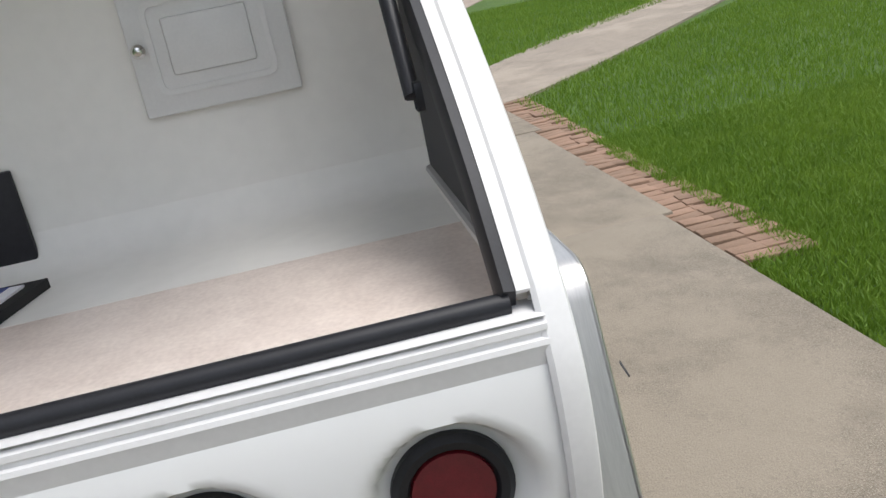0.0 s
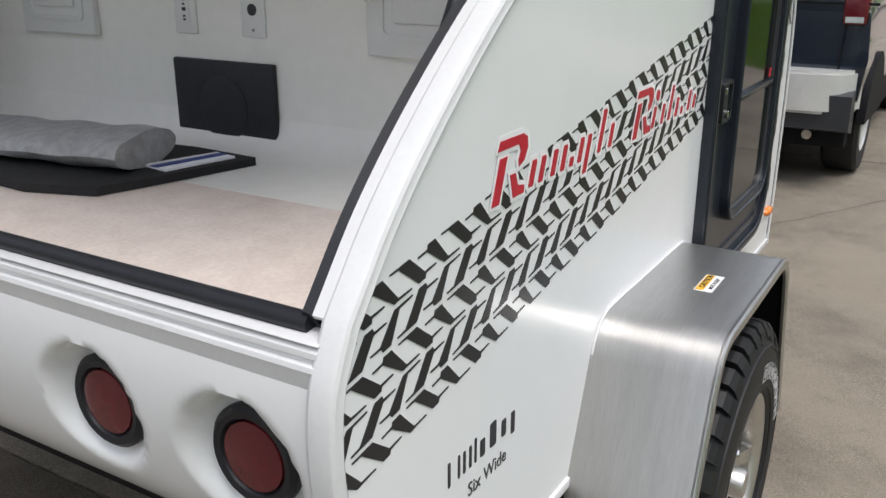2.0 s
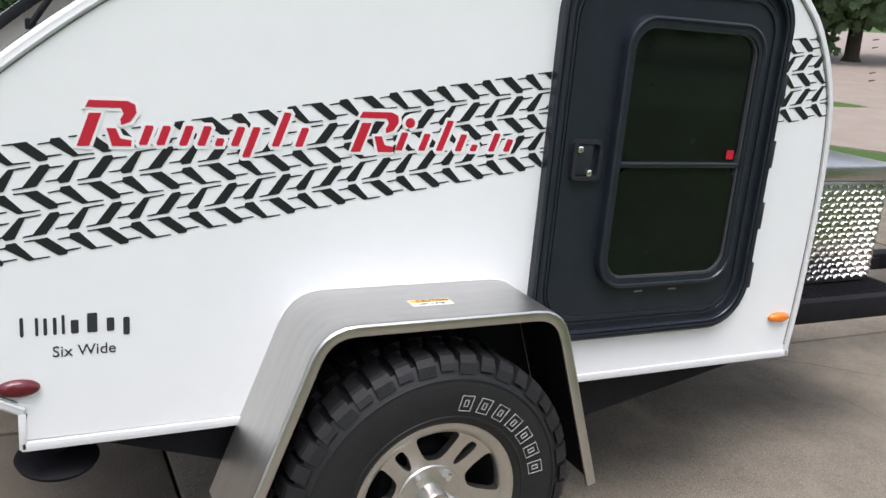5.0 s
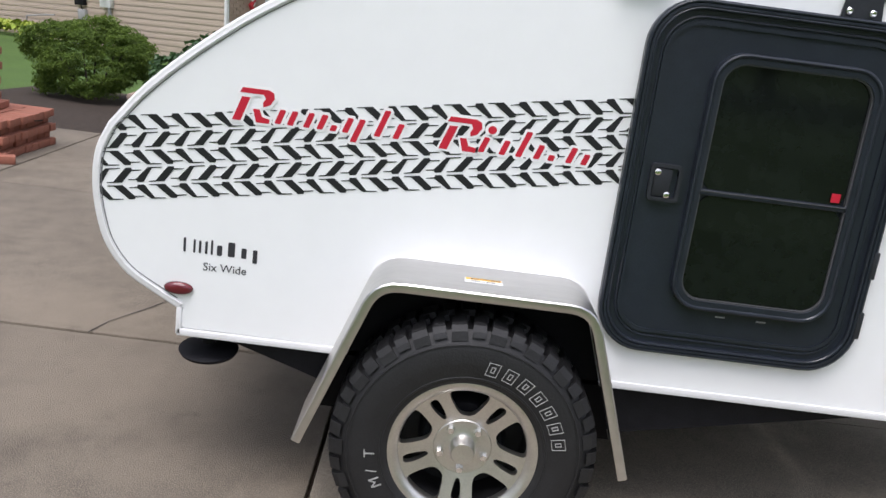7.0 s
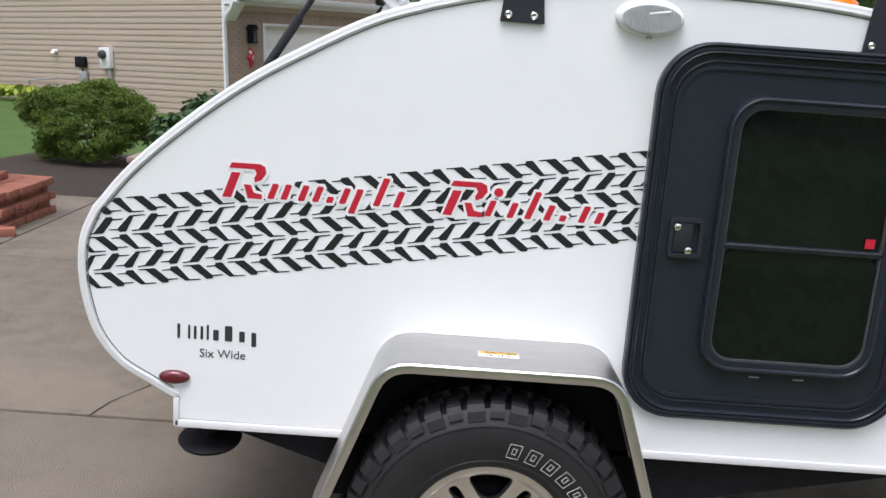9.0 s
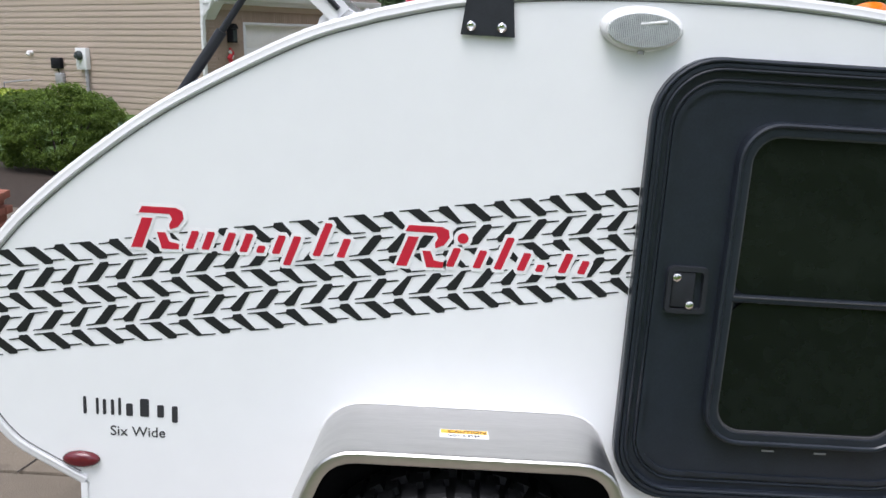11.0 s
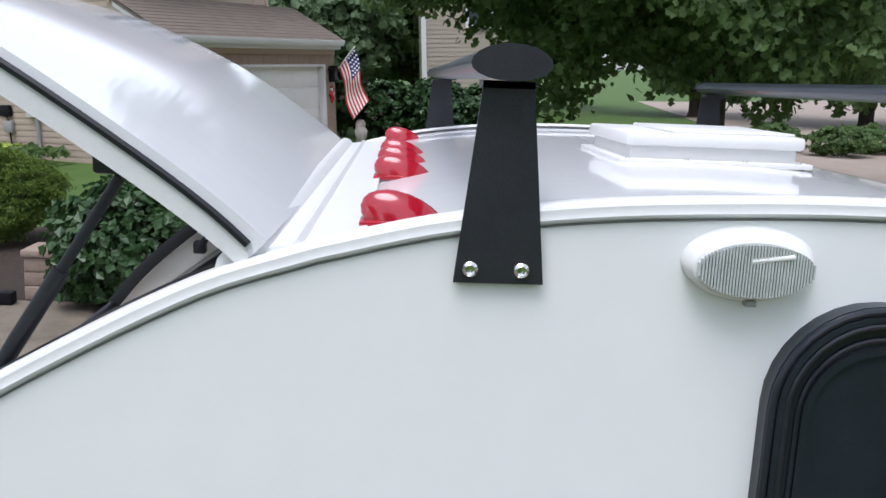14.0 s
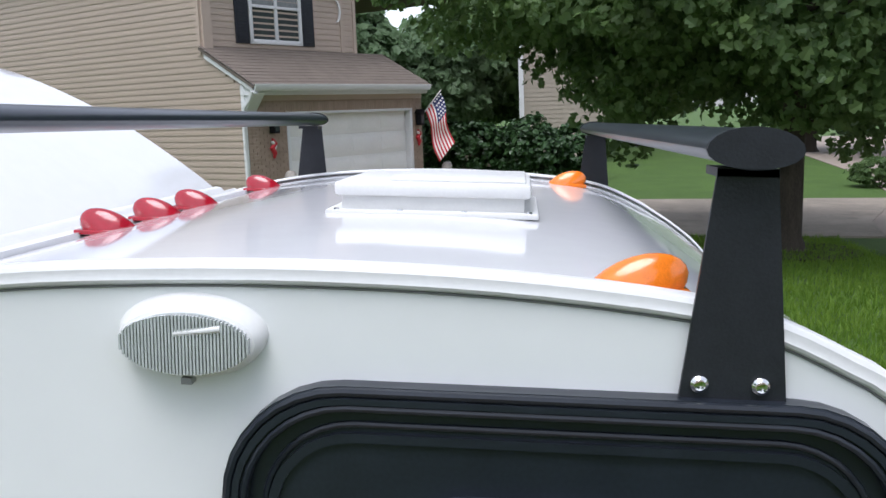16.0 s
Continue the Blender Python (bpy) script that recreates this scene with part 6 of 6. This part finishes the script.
def car_section(x, z0, z1, zb, inset_top, r=0.10):
    """Outline in y, z at one station: sill, bulging side, shoulder, tapered roof."""
    return [(YR + 0.10, z0), (YR + 0.01, z0 + 0.08), (YR - 0.02, (z0 + zb) / 2), (YR + 0.0, zb - 0.06), (YR + 0.035, zb), (YR + inset_top, z1 - r), (YR + inset_top + r, z1),
            (YL - inset_top - r, z1), (YL - inset_top, z1 - r), (YL - 0.035, zb), (YL, zb - 0.06), (YL + 0.02, (z0 + zb) / 2), (YL - 0.01, z0 + 0.08), (YL - 0.10, z0)]


stations = [(X0 + 0.02, 0.50, 1.66, 1.16, 0.20), (X0 + 0.12, 0.44, 1.74, 1.18, 0.19), (X0 + 0.5, 0.42, 1.79, 1.17, 0.18), (X0 + 1.5, 0.40, 1.80, 1.14, 0.18), (X0 + 2.4, 0.40, 1.77, 1.12, 0.18),
            (X0 + 2.9, 0.40, 1.50, 1.11, 0.20), (X0 + 3.4, 0.40, 1.16, 1.08, 0.12), (X0 + 4.3, 0.42, 1.06, 0.98, 0.12), (X0 + 4.62, 0.48, 0.92, 0.86, 0.16)]
bm = bmesh.new()
rows = [[bm.verts.new((s[0], y, z)) for y, z in car_section(*s)] for s in stations]
for a, b in zip(rows, rows[1:]):
    for j in range(14):
        bm.faces.new((a[j], a[(j + 1) % 14], b[(j + 1) % 14], b[j]))
bm.faces.new(rows[0][::-1]), bm.faces.new(rows[-1])
bmesh.ops.recalc_face_normals(bm, faces=bm.faces)
body = part("body", bm, CARPAINT, car, "dark blue painted body", smooth=50)
part("rear_glass", prism([(0.28, 1.24), (YL - 0.26, 1.24), (YL - 0.34, 1.60), (0.36, 1.60)], X0 - 0.012, X0 + 0.03, "x"), TINT, car)
part("tailgate_seam", tube([(X0 + 0.005, 0.24, 0.62), (X0 + 0.005, 0.22, 1.16), (X0 + 0.02, 0.30, 1.62)], 0.006, sides=5), CHASSIS, car)
part("tailgate_line", boxed(X0 + 0.0, X0 + 0.03, 0.05, YL - 0.03, 1.16, 1.175), CHASSIS, car)
for s, y0, y1 in ((1, YR + 0.015, YR + 0.16), (-1, YL - 0.16, YL - 0.015)):
    tl = part("tail_light", boxed(X0 - 0.015, X0 + 0.16, y0, y1, 1.04, 1.27, 0.02), DARKRED, car, "red tail light")
    part("clear_lens", boxed(X0 - 0.02, X0 - 0.012, y0 + 0.02, y1 - 0.02, 1.055, 1.09), CLEAR, tl)
bar = part("rear_bumper", prism([(X0 - 0.13, 0.40), (X0 - 0.14, 0.62), (X0 - 0.06, 0.64), (X0 + 0.05, 0.64), (X0 + 0.05, 0.36)], YR + 0.02, YL - 0.0), CARGREY, car, "dark grey rear bumper")
for y0, y1, s in ((YR - 0.01, 0.60, 1), (1.28, YL + 0.01, -1)):
    o = [(X0 + 0.10, y0), (X0 - 0.10, y0 + 0.09), (X0 - 0.17, y0 + 0.22), (X0 - 0.17, y1 - 0.04), (X0 - 0.13, y1), (X0 + 0.02, y1), (X0 + 0.10, y1 - 0.1)] if s > 0 else \
        [(X0 + 0.10, y1), (X0 - 0.10, y1 - 0.09), (X0 - 0.17, y1 - 0.22), (X0 - 0.17, y0 + 0.04), (X0 - 0.13, y0), (X0 + 0.02, y0), (X0 + 0.10, y0 + 0.1)]
    b = prism(o, 0.50, 0.765, "z")
    bmesh.ops.bevel(b, geom=[e for e in b.edges], offset=0.018, segments=2, affect="EDGES")
    part("bumper_corner", b, BUMPER, bar, "silver bumper corner")
lp = part("number_plate", boxed(X0 - 0.028, X0 - 0.018, 0.655, 0.965, 0.695, 0.855, 0.003), PAPER, car, "white number plate in a chrome frame")
part("plate_frame", ring([(0.640, 0.680), (0.980, 0.680), (0.980, 0.870), (0.640, 0.870)], [(0.66, 0.705), (0.96, 0.705), (0.96, 0.845), (0.66, 0.845)], X0 - 0.036, X0 - 0.02, "x"), CHROME, lp)
for k in range(6):
    part("plate_bar", boxed(X0 - 0.0305, X0 - 0.0275, 0.685 + k * 0.043, 0.712 + k * 0.043, 0.735, 0.810), BLUE, lp)
part("plate_recess", boxed(X0 - 0.012, X0 + 0.02, 0.56, 1.32, 0.66, 0.98), CARGREY, car)
part("reflector", boxed(X0 - 0.146, X0 - 0.138, 0.72, 0.86, 0.505, 0.53), DARKRED, bar)
part("exhaust", tube([(X0 - 0.06, 0.36, 0.35), (X0 + 0.3, 0.36, 0.35)], 0.032), CHROME, car)
part("tow_receiver", boxed(X0 - 0.30, X0 + 0.3, WIDE / 2 - 0.04, WIDE / 2 + 0.04, 0.36, 0.44, 0.006), CHASSIS, car)
part("underbody", boxed(X0 + 0.1, X0 + 4.5, 0.15, YL - 0.15, 0.25, 0.45), CHASSIS, car)
for x in (X0 + 0.62, X0 + 3.55):
    for y, s in ((YR + 0.115, 1), (YL - 0.115, -1)):
        m = pose(x, y, 0.365, 90 * s, 0, 0)
        wl2 = part("wheel", lathe([(0.22, -0.11), (0.34, -0.115), (0.362, -0.09), (0.362, 0.09), (0.34, 0.115), (0.23, 0.112), (0.22, 0.09), (0.21, 0.0)], m, n=36), TYRE, car, "black tyre on silver wheel")
        part("rim", lathe([(0.225, 0.10), (0.215, 0.112), (0.19, 0.09), (0.06, 0.05), (0.05, 0.08), (0.0001, 0.08)], m, n=30), BUMPER, wl2)
        for k in range(5):
            part("spoke", box(bmesh.new(), 0.05, 0.205, -0.03, 0.03, 0.06, 0.095, 0.006, m @ Matrix.Rotation(k * math.tau / 5, 4, "Z")), BUMPER, wl2)
    part("wheel_arch", prism([(x + 0.43 * math.cos(t), 0.40 + 0.43 * math.sin(t)) for t in [radians(k * 12) for k in range(16)]] , YR - 0.035, YR + 0.02), CHASSIS, car)
mir = part("door_mirror", boxed(X0 + 2.55, X0 + 2.72, YR - 0.14, YR + 0.04, 1.40, 1.56, 0.03), CARPAINT, car)

# diamond-plate box on the tongue deck
tool = thing("tool_box", "diamond-plate aluminium tool box on the tongue deck", "tool box")
part("box_body", boxed(1.62, 2.22, 0.42, WIDE - 0.42, 0.578, 0.985, 0.012), PLATE, tool)
lid = part("box_lid", boxed(1.60, 2.24, 0.40, WIDE - 0.40, 0.985, 1.05, 0.012), PLATE, tool)
bm = bmesh.new()
for face in range(2):
    for i in range(24):
        for j in range(16 if face == 0 else 40):
            a = 45 if (i + j) % 2 else -45
            if face == 0:
                m = pose(1.64 + i * 0.0245, 0.4185, 0.60 + j * 0.0242, 0, a, 0)
                box(bm, -0.009, 0.009, -0.0025, 0.001, -0.003, 0.003, 0, m)
            elif j * 0.0258 < 1.0:
                m = pose(1.6185, 0.44 + j * 0.0252, 0.60 + i * 0.0160, a, 0, 0)
                box(bm, -0.0025, 0.001, -0.009, 0.009, -0.003, 0.003, 0, m)
tagged(part("raised_diamonds", bm, CHROME, tool, smooth=0), kind="stuff")


# everything that shares the drive's slope is turned with it; what stands plumb was placed level
for ob in list(scene.collection.objects):
    if ob.parent is None and ob.type in {"MESH", "EMPTY"} and ob not in UPRIGHT:
        ob.matrix_basis = SLOPE @ ob.matrix_basis
